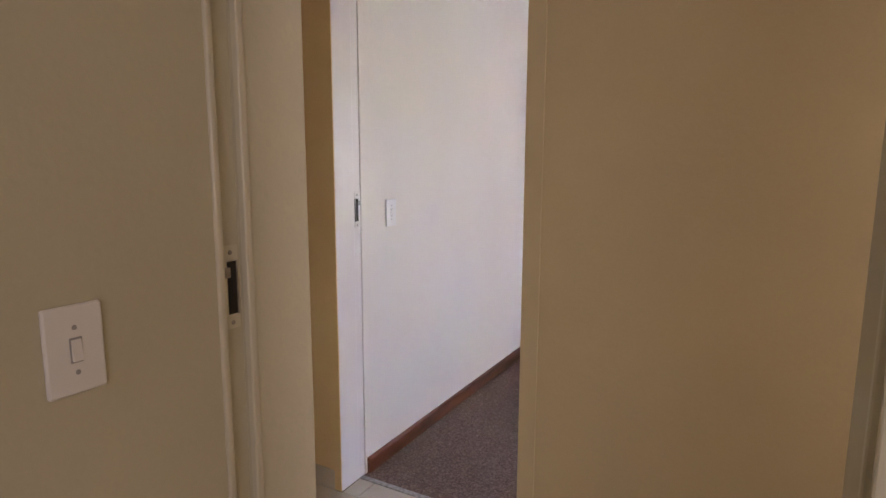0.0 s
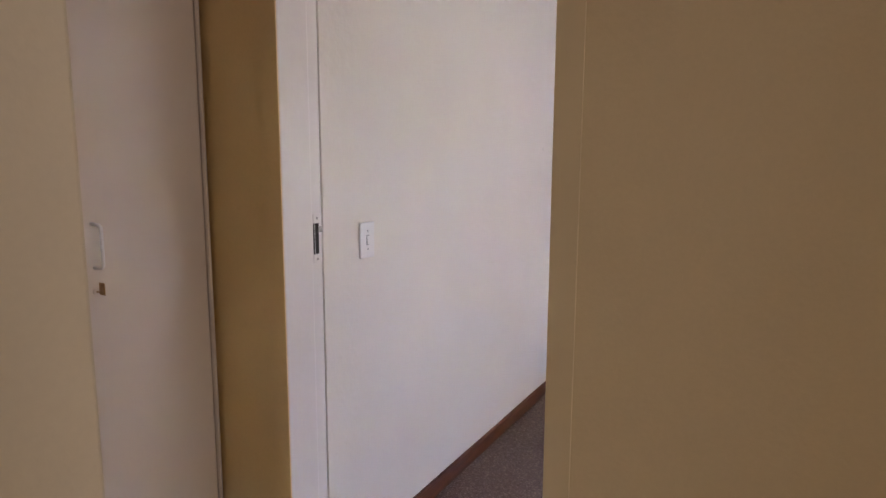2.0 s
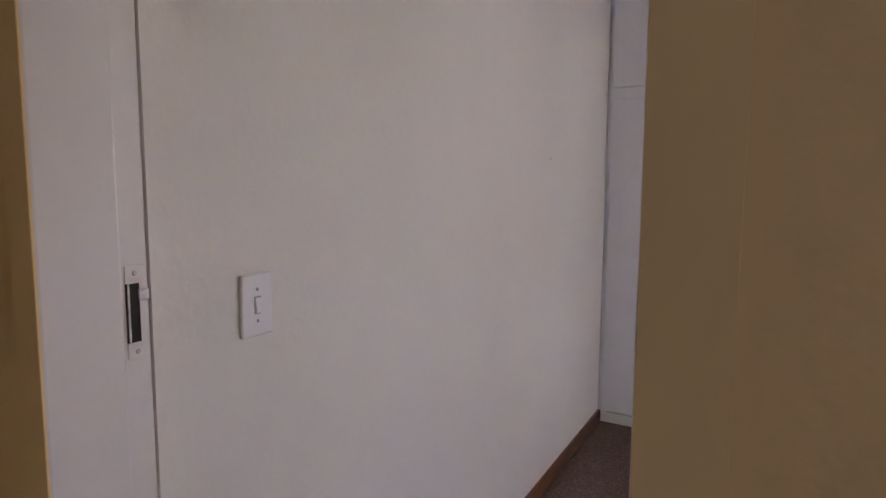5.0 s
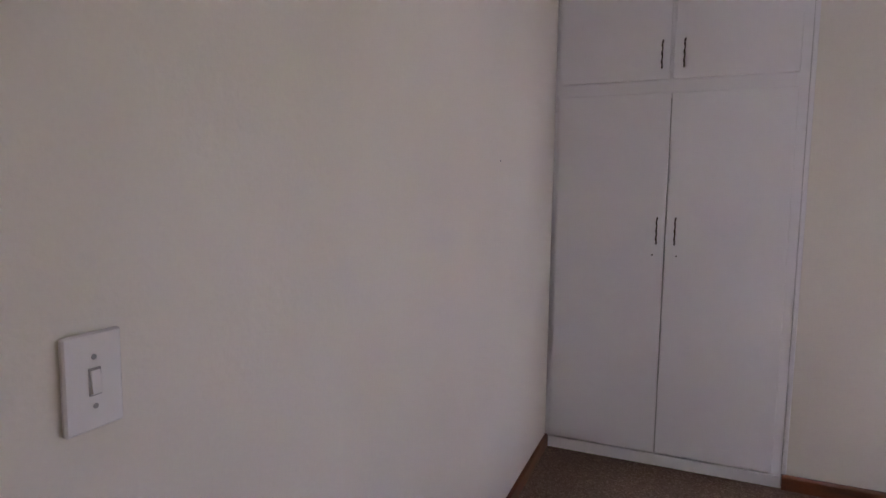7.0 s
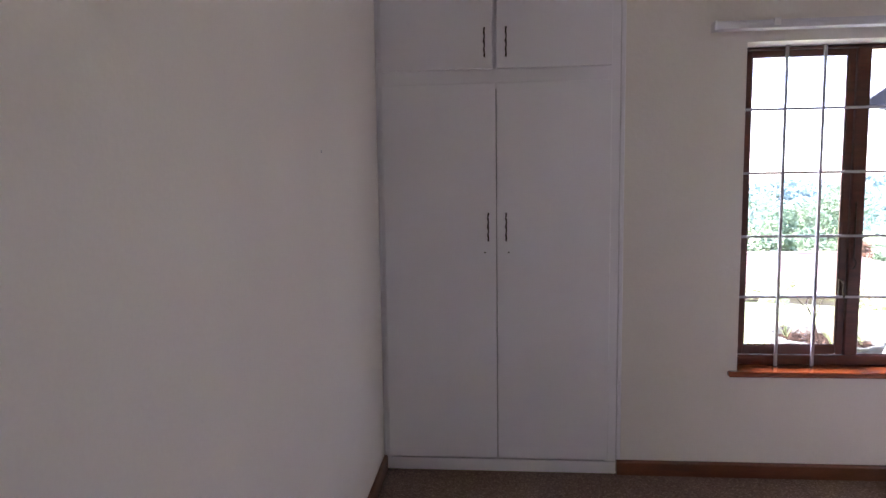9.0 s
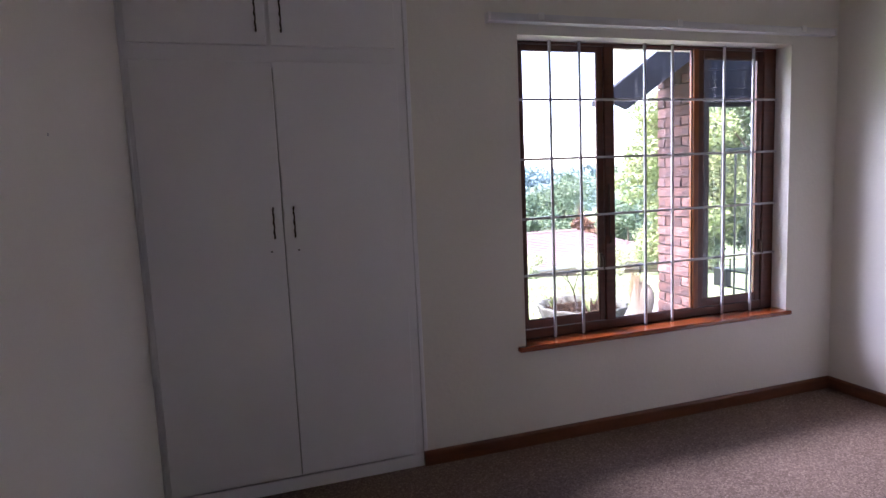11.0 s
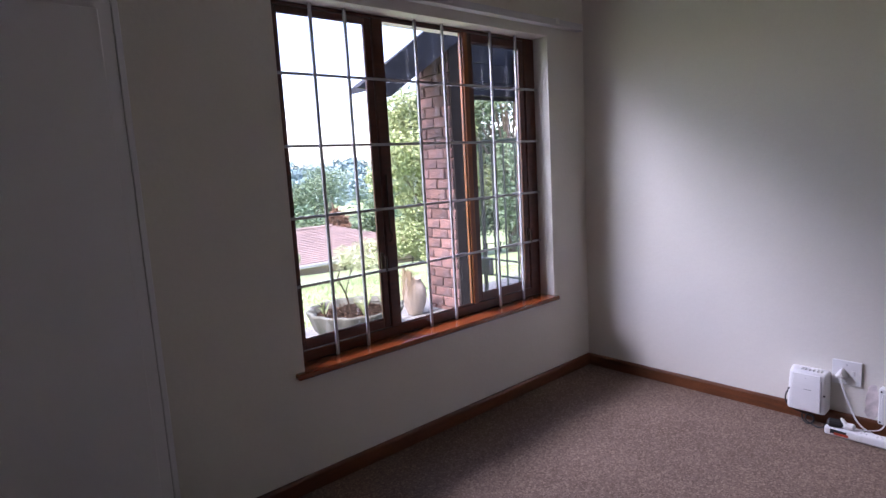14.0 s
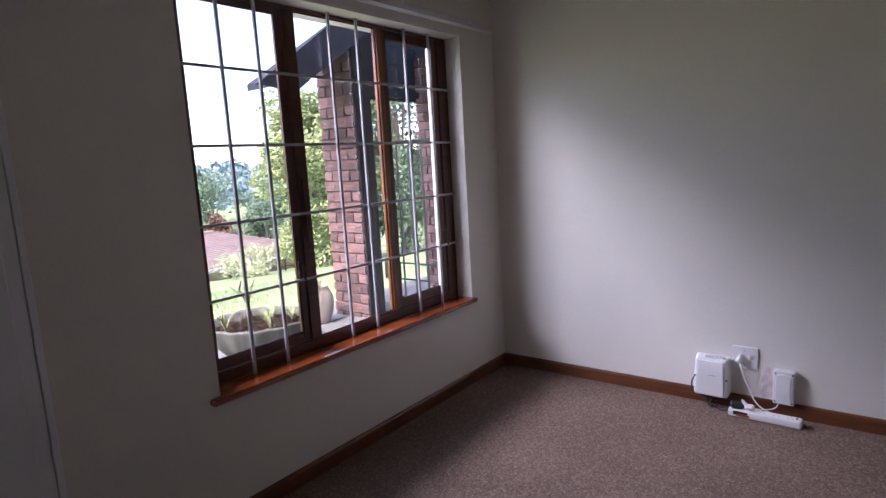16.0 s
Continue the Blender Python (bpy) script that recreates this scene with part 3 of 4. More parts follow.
# ---- bedroom: window ----
def window():
    y0, y1 = D + 0.100, D + 0.136            # timber frame depth
    win = thing("window", (0, 0, 0), "three-light varnished hardwood casement window with dark metal catches", "window")
    win["kind"] = "structure"
    x0, x1, z0, z1 = WX0 + 0.002, WX1 - 0.002, WZ0 + 0.0275, WZ1 - 0.002
    m1, m2, m3, m4 = 2.252, 2.312, 2.826, 2.862
    part("window_frame", blocks((x0, 1.745, y0, y1, z0, z1), (3.322, x1, y0, y1, z0, z1), (1.745, 3.322, y0, y1, z0, 0.576), (1.745, 3.322, y0, y1, 2.036, z1),
         (m1, m2, y0 - 0.002, y1, 0.576, 2.036), bevel=0.003), M_WOOD, win)
    part("mullion", blocks((m3, m4, y0 - 0.002, y1, 0.576, 2.036), bevel=0.003), M_WOODO, win, "lighter orange-brown varnished mullion")
    for a, b, sash in ((1.745, m1, 1), (m2, m3, 0), (m4, 3.322, 1)):
        c, d = 0.576, 2.036
        if sash:
            s, st = 0.034, 0.046 if a > 2.6 else 0.026
            a, b, c, d = a + 0.002, b - 0.002, c + 0.002, d - 0.001
            part("casement", blocks((a, a + s, y0 + 0.008, y1 - 0.002, c, d), (b - s, b, y0 + 0.008, y1 - 0.002, c, d), (a + s, b - s, y0 + 0.008, y1 - 0.002, c, c + s + 0.01),
                                    (a + s, b - s, y0 + 0.008, y1 - 0.002, d - st, d), bevel=0.003), M_WOOD, win, "varnished hardwood opening casement")
            a, b, c, d = a + s, b - s, c + s + 0.01, d - st
        part("glazing_bead", blocks((a, a + 0.007, y0 + 0.010, y0 + 0.0135, c, d), (b - 0.007, b, y0 + 0.010, y0 + 0.0135, c, d), (a + 0.007, b - 0.007, y0 + 0.010, y0 + 0.0135, c, c + 0.007),
                                    (a + 0.007, b - 0.007, y0 + 0.010, y0 + 0.0135, d - 0.007, d), bevel=0.001), M_WOOD, win)
        p = part("pane", blocks((a + 0.001, b - 0.001, y0 + 0.014, y0 + 0.018, c + 0.001, d - 0.001)), M_GLASS, win, "slightly dusty clear glass pane")
        p.visible_shadow = False
    # casement fasteners on the mullions and the stay
    for x in (2.222, 3.300):
        b = blocks((x - 0.010, x + 0.010, y0 - 0.004, y0 + 0.006, 0.86, 0.95), bevel=0.002)
        tube(b, [(x, y0 - 0.004, 0.945), (x + 0.003, y0 - 0.022, 0.93), (x + 0.004, y0 - 0.024, 0.865)], 0.005, 8)
        part("window_catch", b, M_BRONZE, win, "dark metal casement catch")
    b = tube(bmesh.new(), [(2.270, y0 - 0.008, 1.32), (2.270, y0 - 0.010, 1.05)], 0.004, 8)
    tube(b, [(2.270, y0 - 0.010, 1.05), (2.278, y0 - 0.016, 1.03), (2.270, y0 - 0.020, 1.01), (2.264, y0 - 0.012, 1.0)], 0.004, 8)
    part("casement_stay", b, M_BRONZE, win, "dark metal casement stay hanging down")


window()
sill = thing("window_sill", (2.56, D, WZ0), "glossy orange-brown hardwood window sill with a rounded nose", "window sill")
bm = blocks((WX0 - 0.047, WX1 + 0.012, D - 0.036, D - 0.001, WZ0 + 0.001, WZ0 + 0.027), bevel=0.006)
box(bm, WX0 + 0.002, WX1 - 0.002, D - 0.004, D + 0.21, WZ0 + 0.001, WZ0 + 0.0265)
bmesh.ops.translate(bm, verts=bm.verts, vec=(-2.56, -D, -WZ0))
part("sill_board", bm, M_SILL, sill)
sill["kind"] = "structure"

# burglar bars
def burglar_bars():
    g = thing("burglar_bars", (2.56, D + 0.06, WZ0), "white painted steel burglar bars fixed inside the window reveal", "burglar bars")
    o = Vector((2.56, D + 0.06, WZ0))
    for z in BAR_Z:
        b = blocks((WX0 + 0.001, WX1 - 0.001, D + 0.086, D + 0.092, z - 0.006, z + 0.006), bevel=0.001)
        bmesh.ops.translate(b, verts=b.verts, vec=-o)
        part("cross_bar", b, M_BAR, g, "flat white cross bar")
    for x in BAR_X:
        b = blocks((x - 0.0065, x + 0.0065, D + 0.073, D + 0.0855, WZ0 + 0.028, WZ1 - 0.001), bevel=0.0015)
        bmesh.ops.translate(b, verts=b.verts, vec=-o)
        part("upright_bar", b, M_BAR, g, "square white upright bar")


BAR_X = (1.924, 2.094, 2.489, 2.666, 3.015, 3.220)
BAR_Z = (0.866, 1.160, 1.463, 1.761)
burglar_bars()

# blind track over the window
def blind_track():
    t = thing("blind_track", (2.58, D - 0.04, 2.12), "white aluminium vertical-blind track with no blinds", "blind track")
    o = Vector((2.58, D - 0.04, 2.12))
    b = blocks((1.541, 3.642, D - 0.080, D - 0.035, 2.091, 2.097), (1.541, 3.642, D - 0.080, D - 0.074, 2.097, 2.126), (1.541, 3.642, D - 0.041, D - 0.035, 2.097, 2.126),
               (1.541, 3.642, D - 0.073, D - 0.062, 2.121, 2.126), (1.541, 3.642, D - 0.053, D - 0.042, 2.121, 2.126))
    bmesh.ops.translate(b, verts=b.verts, vec=-o)
    part("rail", b, M_TRACK, t)
    for z in (2.1035, 2.1165):
        b = blocks((1.548, 3.635, D - 0.0815, D - 0.0805, z, z + 0.0025))
        bmesh.ops.translate(b, verts=b.verts, vec=-o)
        part("rail_rib", b, M_TRACK, t)
    for x in (1.541, 3.642):
        b = blocks((x - 0.006, x + 0.006, D - 0.083, D - 0.032, 2.087, 2.129), bevel=0.002)
        bmesh.ops.translate(b, verts=b.verts, vec=-o)
        part("end_cap", b, M_PLASTIC, t, "white plastic end cap")
    for x in (1.80, 2.58, 3.40):
        b = blocks((x - 0.014, x + 0.014, D - 0.088, D - 0.001, 2.1282, 2.132), (x - 0.014, x + 0.014, D - 0.005, D - 0.001, 2.1325, 2.148), (x - 0.014, x + 0.014, D - 0.088, D - 0.084, 2.101, 2.1278))
        bmesh.ops.translate(b, verts=b.verts, vec=-o)
        part("bracket", b, M_PLASTIC, t, "white fixing bracket")


blind_track()
part("nail", lathe_disc((0, 0, 0), 0.004), M_GREYPL, thing("wall_nail", (0.001, 1.917, 1.525), "tiny painted-over nail in the cream wall", "nail")).rotation_euler = (0, 0, math.pi / 2)


# ---- bedroom: power point corner ----
def lathe_patch():
    """A thin uneven smear of filler."""
    b = bmesh.new()
    r = random.Random(8)
    ring = [(math.cos(a) * 0.034 * r.uniform(0.7, 1.2), math.sin(a) * 0.088 * r.uniform(0.8, 1.15)) for a in [k * math.tau / 18 for k in range(18)]]
    back = [b.verts.new((0, y, z)) for y, z in ring]
    front = [b.verts.new((-0.0015, y * 0.85, z * 0.9)) for y, z in ring]
    for k in range(18):
        b.faces.new((back[k], back[(k + 1) % 18], front[(k + 1) % 18], front[k]))
    b.faces.new(front)
    return b


M_PATCH = material("pinkish_filler", (0.76, 0.67, 0.66), 0.8, var=0.15, scale=30)


def power_corner():
    # router box leaning on the skirting
    r = thing("router_box", (W - 0.016, 1.577, 0.066), "white ventilated router box fixed above the skirting", "router")
    b = box(bmesh.new(), -0.066, 0.014, -0.086, 0.086, 0.0, 0.205, bevel=0.020, segments=5)
    for v in b.verts:                       # the body narrows and slopes back towards the top of its face
        f = max(0.0, (0.014 - v.co.x) / 0.08)
        v.co.y *= 1 - f * (0.03 + 0.07 * max(0.0, v.co.z - 0.09) / 0.11)
        v.co.x += 0.016 * f * max(0.0, (v.co.z - 0.10) / 0.105) ** 2
        v.co.z -= 0.006 * f
    part("shell", b, M_PLASTIC, r, smooth=True)
    b = bmesh.new()
    rings = []
    for k in range(9):
        z = 0.004 + 0.180 * k / 8
        x = -0.0685 + 0.014 * max(0.0, (z - 0.10) / 0.105) ** 2
        w = 1 - 0.07 * max(0.0, z - 0.09) / 0.11
        rings.append([b.verts.new((x, y * w, z)) for y in (-0.060, -0.030, 0.0, 0.030, 0.060)] + [b.verts.new((x + 0.006, y * w, z)) for y in (0.062, -0.062)])
    for q, u in zip(rings, rings[1:]):
        for k in range(7):
            b.faces.new((q[k], q[(k + 1) % 7], u[(k + 1) % 7], u[k]))
    b.faces.new(rings[0][::-1]), b.faces.new(rings[-1])
    part("face_panel", b, M_PLASTIC, r, "raised white face panel")
    part("side_groove", blocks((-0.0675, -0.0655, -0.0655, -0.0632, 0.01, 0.165)), M_GREYPL, r, "grey groove")
    for k in range(6):
        part("vent", blocks((-0.045, -0.014, -0.058 + k * 0.017, -0.0535 + k * 0.017, 0.199, 0.2065), bevel=0.001), M_PLASTIC, r, "raised vent rib")
    for y, z in ((0.075, 0.10), (-0.077, 0.095)):
        b = bmesh.new()
        bmesh.ops.create_cone(b, cap_ends=True, segments=12, radius1=0.005, radius2=0.005, depth=0.003, matrix=Matrix.Translation((-0.0665, y, z)) @ Matrix.Rotation(math.pi / 2, 4, "Y"))
        part("screw_hole", b, M_BLACK, r, "dark screw recess")
    b = bmesh.new()
    bmesh.ops.create_cone(b, cap_ends=True, segments=10, radius1=0.003, radius2=0.003, depth=0.002, matrix=Matrix.Translation((-0.0620, 0.005, 0.165)) @ Matrix.Rotation(math.pi / 2, 4, "Y"))
    part("indicator", b, M_GREYPL, r, "small indicator lamp, off")
    part("marking", blocks((-0.0690, -0.0676, -0.024, 0.010, 0.110, 0.1125)), M_GREYPL, r, "faint grey bar of unreadable print")
    # socket plate
    s = thing("wall_socket", (W, 1.431, 0.273), "white square three-pin wall socket with a plug and a rocker", "power socket")
    part("plate", blocks((-0.010, -0.0005, -0.060, 0.060, -0.059, 0.059), bevel=0.0025), M_PLASTIC, s)
    part("rocker", blocks((-0.0145, -0.0095, -0.032, -0.018, -0.006, 0.016), bevel=0.001), M_PLASTIC, s, "white socket switch")
    for z in (-0.040, 0.040):
        b = bmesh.new()
        bmesh.ops.create_cone(b, cap_ends=True, segments=10, radius1=0.003, radius2=0.003, depth=0.001, matrix=Matrix.Translation((-0.0104, 0, z)) @ Matrix.Rotation(math.pi / 2, 4, "Y"))
        part("screw", b, M_GREYPL, s)
    p = thing("power_plug", (W - 0.011, 1.447, 0.268), "white three-pin plug in the wall socket", "plug")
    b = bmesh.new()
    prof = [(0.0, 0.030, 0.028), (0.016, 0.029, 0.027), (0.030, 0.020, 0.019), (0.036, 0.012, 0.012)]
    tri = lambda a: min(1.0, 0.62 / math.cos((a - math.pi / 2) % (math.tau / 3) - math.pi / 3))   # a rounded triangle, point up
    rings = []
    for dx, ry, rz in prof:
        rings.append([b.verts.new((-dx, ry * math.cos(a) * tri(a), rz * math.sin(a) * tri(a))) for a in [k * math.tau / 16 for k in range(16)]])
    for a1, b1 in zip(rings, rings[1:]):
        for k in range(16):
            b.faces.new((a1[k], a1[(k + 1) % 16], b1[(k + 1) % 16], b1[k]))
    b.faces.new(rings[-1]), b.faces.new(rings[0][::-1])
    part("plug_body", b, M_PLASTIC, p, smooth=False)
    part("patch", lathe_patch(), M_PATCH, thing("filler_patch", (W - 0.0004, 1.328, 0.155), "pinkish filler smear on the cream wall beside the junction box", "wall patch"))
    # round-cornered junction box with a bow on its face
    j = thing("junction_box", (W, 1.250, 0.158), "white cable junction box with four corner screws", "junction box")
    part("lid", box(bmesh.new(), -0.048, -0.001, -0.047, 0.047, -0.085, 0.085, bevel=0.009, segments=4), M_PLASTIC, j)
    edge = [(0.033, -0.074), (0.036, -0.02), (0.036, 0.03), (0.031, 0.064), (0.015, 0.070), (-0.005, 0.071), (-0.024, 0.067), (-0.033, 0.062), (-0.0285, 0.03), (-0.027, 0.0), (-0.0285, -0.035), (-0.033, -0.074)]
    b = bmesh.new()
    back, front = [b.verts.new((-0.047, y, z)) for y, z in edge], [b.verts.new((-0.0535 + (0.003 if z < -0.07 else 0), y * 0.95, z * 0.98)) for y, z in edge]
    for k in range(len(edge)):
        b.faces.new((back[k], back[(k + 1) % len(edge)], front[(k + 1) % len(edge)], front[k]))
    b.faces.new(front)
    part("raised_panel", b, M_PLASTIC, j, "raised white panel with bowed edges")
    part("panel_gap", blocks((-0.0489, -0.0479, -0.0405, -0.0385, -0.058, 0.050)), M_GREYPL, j, "thin grey gap")
    for y in (-0.037, 0.037):
        for z in (-0.072, 0.072):
            b = bmesh.new()
            bmesh.ops.create_cone(b, cap_ends=True, segments=10, radius1=0.0042, radius2=0.0042, depth=0.002, matrix=Matrix.Translation((-0.0488, y, z)) @ Matrix.Rotation(math.pi / 2, 4, "Y"))
            part("screw", b, M_BLACK, j, "dark corner screw")
    # socket strip on the carpet
    m = thing("extension_strip", (W - 0.114, 1.321, 0.0), "white multi-socket extension strip lying on the carpet", "extension lead")
    m.rotation_euler = (0, 0, radians(-1.5))
    part("casing", box(bmesh.new(), -0.028, 0.028, -0.160, 0.160, 0.002, 0.042, bevel=0.011, segments=3), M_PLASTIC, m)
    for k in range(4):
        y = -0.112 + k * 0.060
        b = bmesh.new()
        for dx, dy in ((0.010, 0), (-0.009, 0.010), (-0.009, -0.010)):
            bmesh.ops.create_cone(b, cap_ends=True, segments=8, radius1=0.0038, radius2=0.0038, depth=0.0012, matrix=Matrix.Translation((dx, y + dy, 0.0422)))
        part("socket_holes", b, M_GREYPL, m, "group of small pin holes")
    part("strip_switch", blocks((-0.008, 0.008, -0.144, -0.134, 0.0415, 0.045), bevel=0.001), M_BLACK, m, "small black switch")
    part("dark_end", blocks((-0.0287, -0.0276, 0.070, 0.135, 0.014, 0.034), bevel=0.0005), M_BLACK, m, "dark scuffed mark round the orange one")
    part("coloured_end", blocks((-0.0292, -0.0282, 0.062, 0.118, 0.010, 0.022), bevel=0.0005), M_ORANGE, m, "orange-red mark on the side of the strip")
    pb = thing("black_adaptor", (W - 0.114, 1.442, 0.042), "black plug-in adaptor on the extension strip", "adaptor")
    pb.rotation_euler = (0, 0, radians(12))
    part("adaptor_body", blocks((-0.024, 0.030, -0.030, 0.032, 0.001, 0.028), bevel=0.008), M_BLACK, pb)
    pw = thing("white_plug", (W - 0.114, 1.388, 0.042), "white plug in the extension strip", "plug")
    part("plug_body", blocks((-0.020, 0.020, -0.022, 0.020, 0.001, 0.026), bevel=0.007), M_PLASTIC, pw)
    part("plug_neck", tube(bmesh.new(), [(0, 0.015, 0.022), (0.004, 0.03, 0.040), (0.005, 0.034, 0.046)], [0.010, 0.007, 0.004], 10), M_PLASTIC, pw)

    def cable(name, pts, r, mat, label):
        c = bpy.data.curves.new(name, "CURVE")
        c.dimensions, c.bevel_depth, c.bevel_resolution, c.resolution_u = "3D", r, 3, 10
        sp = c.splines.new("BEZIER")
        sp.bezier_points.add(len(pts) - 1)
        for bp_, p_ in zip(sp.bezier_points, pts):
            bp_.co, bp_.handle_left_type, bp_.handle_right_type = p_, "AUTO", "AUTO"
        c.materials.append(mat)
        return tagged(new(name, c), label, "cable", "power cables")
    cable("white_cable", [(W - 0.043, 1.447, 0.254), (W - 0.052, 1.434, 0.213), (W - 0.060, 1.404, 0.140), (W - 0.076, 1.355, 0.060), (W - 0.074, 1.300, 0.030), (W - 0.068, 1.24, 0.008), (W - 0.078, 1.170, 0.006), (W - 0.104, 1.152, 0.018), (W - 0.112, 1.168, 0.026)],
          0.0035, M_PLASTIC, "white mains cable hanging from the wall plug to the extension strip")
    cable("white_cable", [(W - 0.030, 1.270, 0.076), (W - 0.048, 1.282, 0.052), (W - 0.075, 1.31, 0.046), (W - 0.104, 1.350, 0.050), (W - 0.112, 1.372, 0.056)], 0.003, M_PLASTIC, "white cable from the junction box to the strip")
    cable("black_cable", [(W - 0.030, 1.662, 0.15), (W - 0.032, 1.680, 0.11), (W - 0.038, 1.674, 0.072), (W - 0.044, 1.64, 0.050), (W - 0.05, 1.59, 0.042), (W - 0.055, 1.55, 0.036)], 0.0035, M_BLACK, "black cable curling round the router box")
    cable("black_cable", [(W - 0.05, 1.585, 0.064), (W - 0.050, 1.60, 0.03), (W - 0.06, 1.588, 0.008), (W - 0.078, 1.562, 0.006), (W - 0.065, 1.545, 0.02), (W - 0.055, 1.56, 0.045), (W - 0.07, 1.58, 0.028), (W - 0.08, 1.55, 0.008), (W - 0.10, 1.50, 0.012), (W - 0.112, 1.47, 0.055)],
          0.0035, M_BLACK, "loop of black cable on the carpet under the router box")


power_corner()


# ---- outside ----
GZ = 0.10                                     # level of the patio

def lawn_height(x, y):
    """The lawn falls away from the patio."""
    d = max(0.0, (y - 5.0) * 0.87 + (x - 3.6) * 0.3)
    return GZ - 0.05 - 0.165 * min(d, 26)


def lawn():
    b = bmesh.new()
    n = 60
    xs = [-60 + 150 * (i / n) for i in range(n + 1)]
    ys = [3.9 + 150 * (j / n) ** 2 for j in range(n + 1)]
    grid = [[b.verts.new((x, y, lawn_height(x, y) + 0.05 * noise.noise(Vector((x * 0.4, y * 0.4, 0))))) for x in xs] for y in ys]
    for j in range(n):
        for i in range(n):
            b.faces.new((grid[j][i], grid[j][i + 1], grid[j + 1][i + 1], grid[j + 1][i]))
    g = structure("ground", b, M_GRASS, "bright green lawn falling away from the house", "lawn")
    return g


lawn()
rnd = random.Random(4)


def grass_blades():
    b, verts, faces = None, [], []
    for _ in range(24000):
        x, y = rnd.uniform(1.6, 9.5), 4.9 + 8 * rnd.random() ** 1.5
        z = lawn_height(x, y) - 0.01
        a, h = rnd.uniform(0, math.tau), rnd.uniform(0.025, 0.06)
        dx, dy, k = math.cos(a) * 0.006, math.sin(a) * 0.006, len(verts)
        verts += [(x - dx, y - dy, z), (x + dx, y + dy, z), (x + rnd.uniform(-0.02, 0.02), y + rnd.uniform(-0.02, 0.02), z + h)]
        faces.append((k, k + 1, k + 2))
    me = bpy.data.meshes.new("grass")
    me.from_pydata(verts, [], faces)
    me.materials.append(M_GRASS)
    tagged(new("grass", me), "short mown green grass blades", "grass", kind="stuff")


grass_blades()


def leaf_cloud(centres, count, size, seed):
    """Many small leaf quads in uneven clumps; centres: (x, y, z, rx, rz)."""
    r = random.Random(seed)
    verts, faces = [], []
    for _ in range(count):
        cx, cy, cz, rx, rz = r.choice(centres)
        while True:
            u, v, w = r.uniform(-1, 1), r.uniform(-1, 1), r.uniform(-1, 1)
            q = u * u + v * v + w * w
            if 0.12 < q < 1:
                break
        s = (0.75 + 0.5 * noise.noise(Vector((u * 2 + cx, v * 2 + cy, w * 2 + seed)))) / math.sqrt(q) * q ** 0.25
        p = Vector((cx + u * s * rx, cy + v * s * rx, cz + w * s * rz))
        a = Vector((r.gauss(0, 1), r.gauss(0, 1), r.gauss(0, 0.6))).normalized()
        c = a.cross(Vector((r.gauss(0, 1), r.gauss(0, 1), r.gauss(0, 1)))).normalized()
        h = size * r.uniform(0.6, 1.4)
        k = len(verts)
        verts += [p - a * h, p + c * h * 0.45, p + a * h, p - c * h * 0.45]
        faces.append((k, k + 1, k + 2, k + 3))
    me = bpy.data.meshes.new("crown")
    me.from_pydata([tuple(v) for v in verts], [], faces)
    return me


def tree(name, place, height, spread, label, mat, leaves=9000, leaf=0.09, seed=1, low=0.3, clumps=16):
    r = random.Random(seed)
    t = thing(name, place, label, *(("tree", "garden trees") if height > 2 else ("shrub", "garden shrubs")))
    b = tube(bmesh.new(), [(0, 0, -0.3), (0.03 * height * 0.2, 0, height * 0.3), (0, 0.02 * height, height * 0.75)], [0.028 * height, 0.02 * height, 0.006 * height], 9)
    cs = []
    for k in range(clumps):
        a, q = r.uniform(0, math.tau), r.uniform(0.15, 1) ** 0.6
        z = height * (low + (0.92 - low) * r.random())
        w = spread * q * math.sin(math.pi * min(0.95, max(0.12, (z / height - low * 0.6) / (1.05 - low * 0.6))))
        c = (w * math.cos(a), w * math.sin(a), z)
        cs.append((*c, spread * r.uniform(0.25, 0.45), max(height * r.uniform(0.09, 0.17), spread * r.uniform(0.2, 0.34))))
        if k % 2 == 0:
            tube(b, [(0, 0, height * 0.3), (c[0] * 0.5, c[1] * 0.5, z * 0.75), c], [0.009 * height, 0.005 * height, 0.002 * height], 5)
    part("trunk", b, M_BARK, t)
    me = leaf_cloud(cs, leaves, leaf, seed)
    me.materials.append(mat)
    o = new("crown", me)
    o.parent = t
    return t


def gz(x, y):
    return lawn_height(x, y)


tree("broadleaf_tree", (15.3, 18.2, gz(15.3, 18.2)), 7.0, 2.6, "tall light green leafy tree beyond the lawn", M_LEAF, 60000, 0.065, 11, low=0.08, clumps=46)
tree("broadleaf_tree", (19.0, 17.0, gz(19.0, 17.0)), 9.0, 3.2, "tall leafy tree seen through the gate", M_LEAFD, 50000, 0.075, 12, low=0.08, clumps=40)
tree("broadleaf_tree", (20.5, 22.0, gz(20.5, 22.0)), 8.5, 3.0, "light green tree behind the others", M_LEAFD, 26000, 0.1, 13, low=0.1, clumps=30)
tree("garden_shrub", (13.2, 19.8, gz(13.2, 19.8)), 1.05, 1.15, "pale flowering shrub on the lawn edge", M_PALE, 5200, 0.045, 14, low=0.0, clumps=34)
tree("garden_shrub", (16.0, 19.6, gz(16.0, 19.6)), 1.4, 1.2, "leafy green shrub by the fence", M_LEAF, 5000, 0.05, 15, low=0.0, clumps=10)
tree("garden_shrub", (10.2, 20.6, gz(10.2, 20.6)), 1.0, 1.0, "pale flowering shrub by the neighbour's wall", M_PALE, 4000, 0.05, 16, low=0.0, clumps=8)


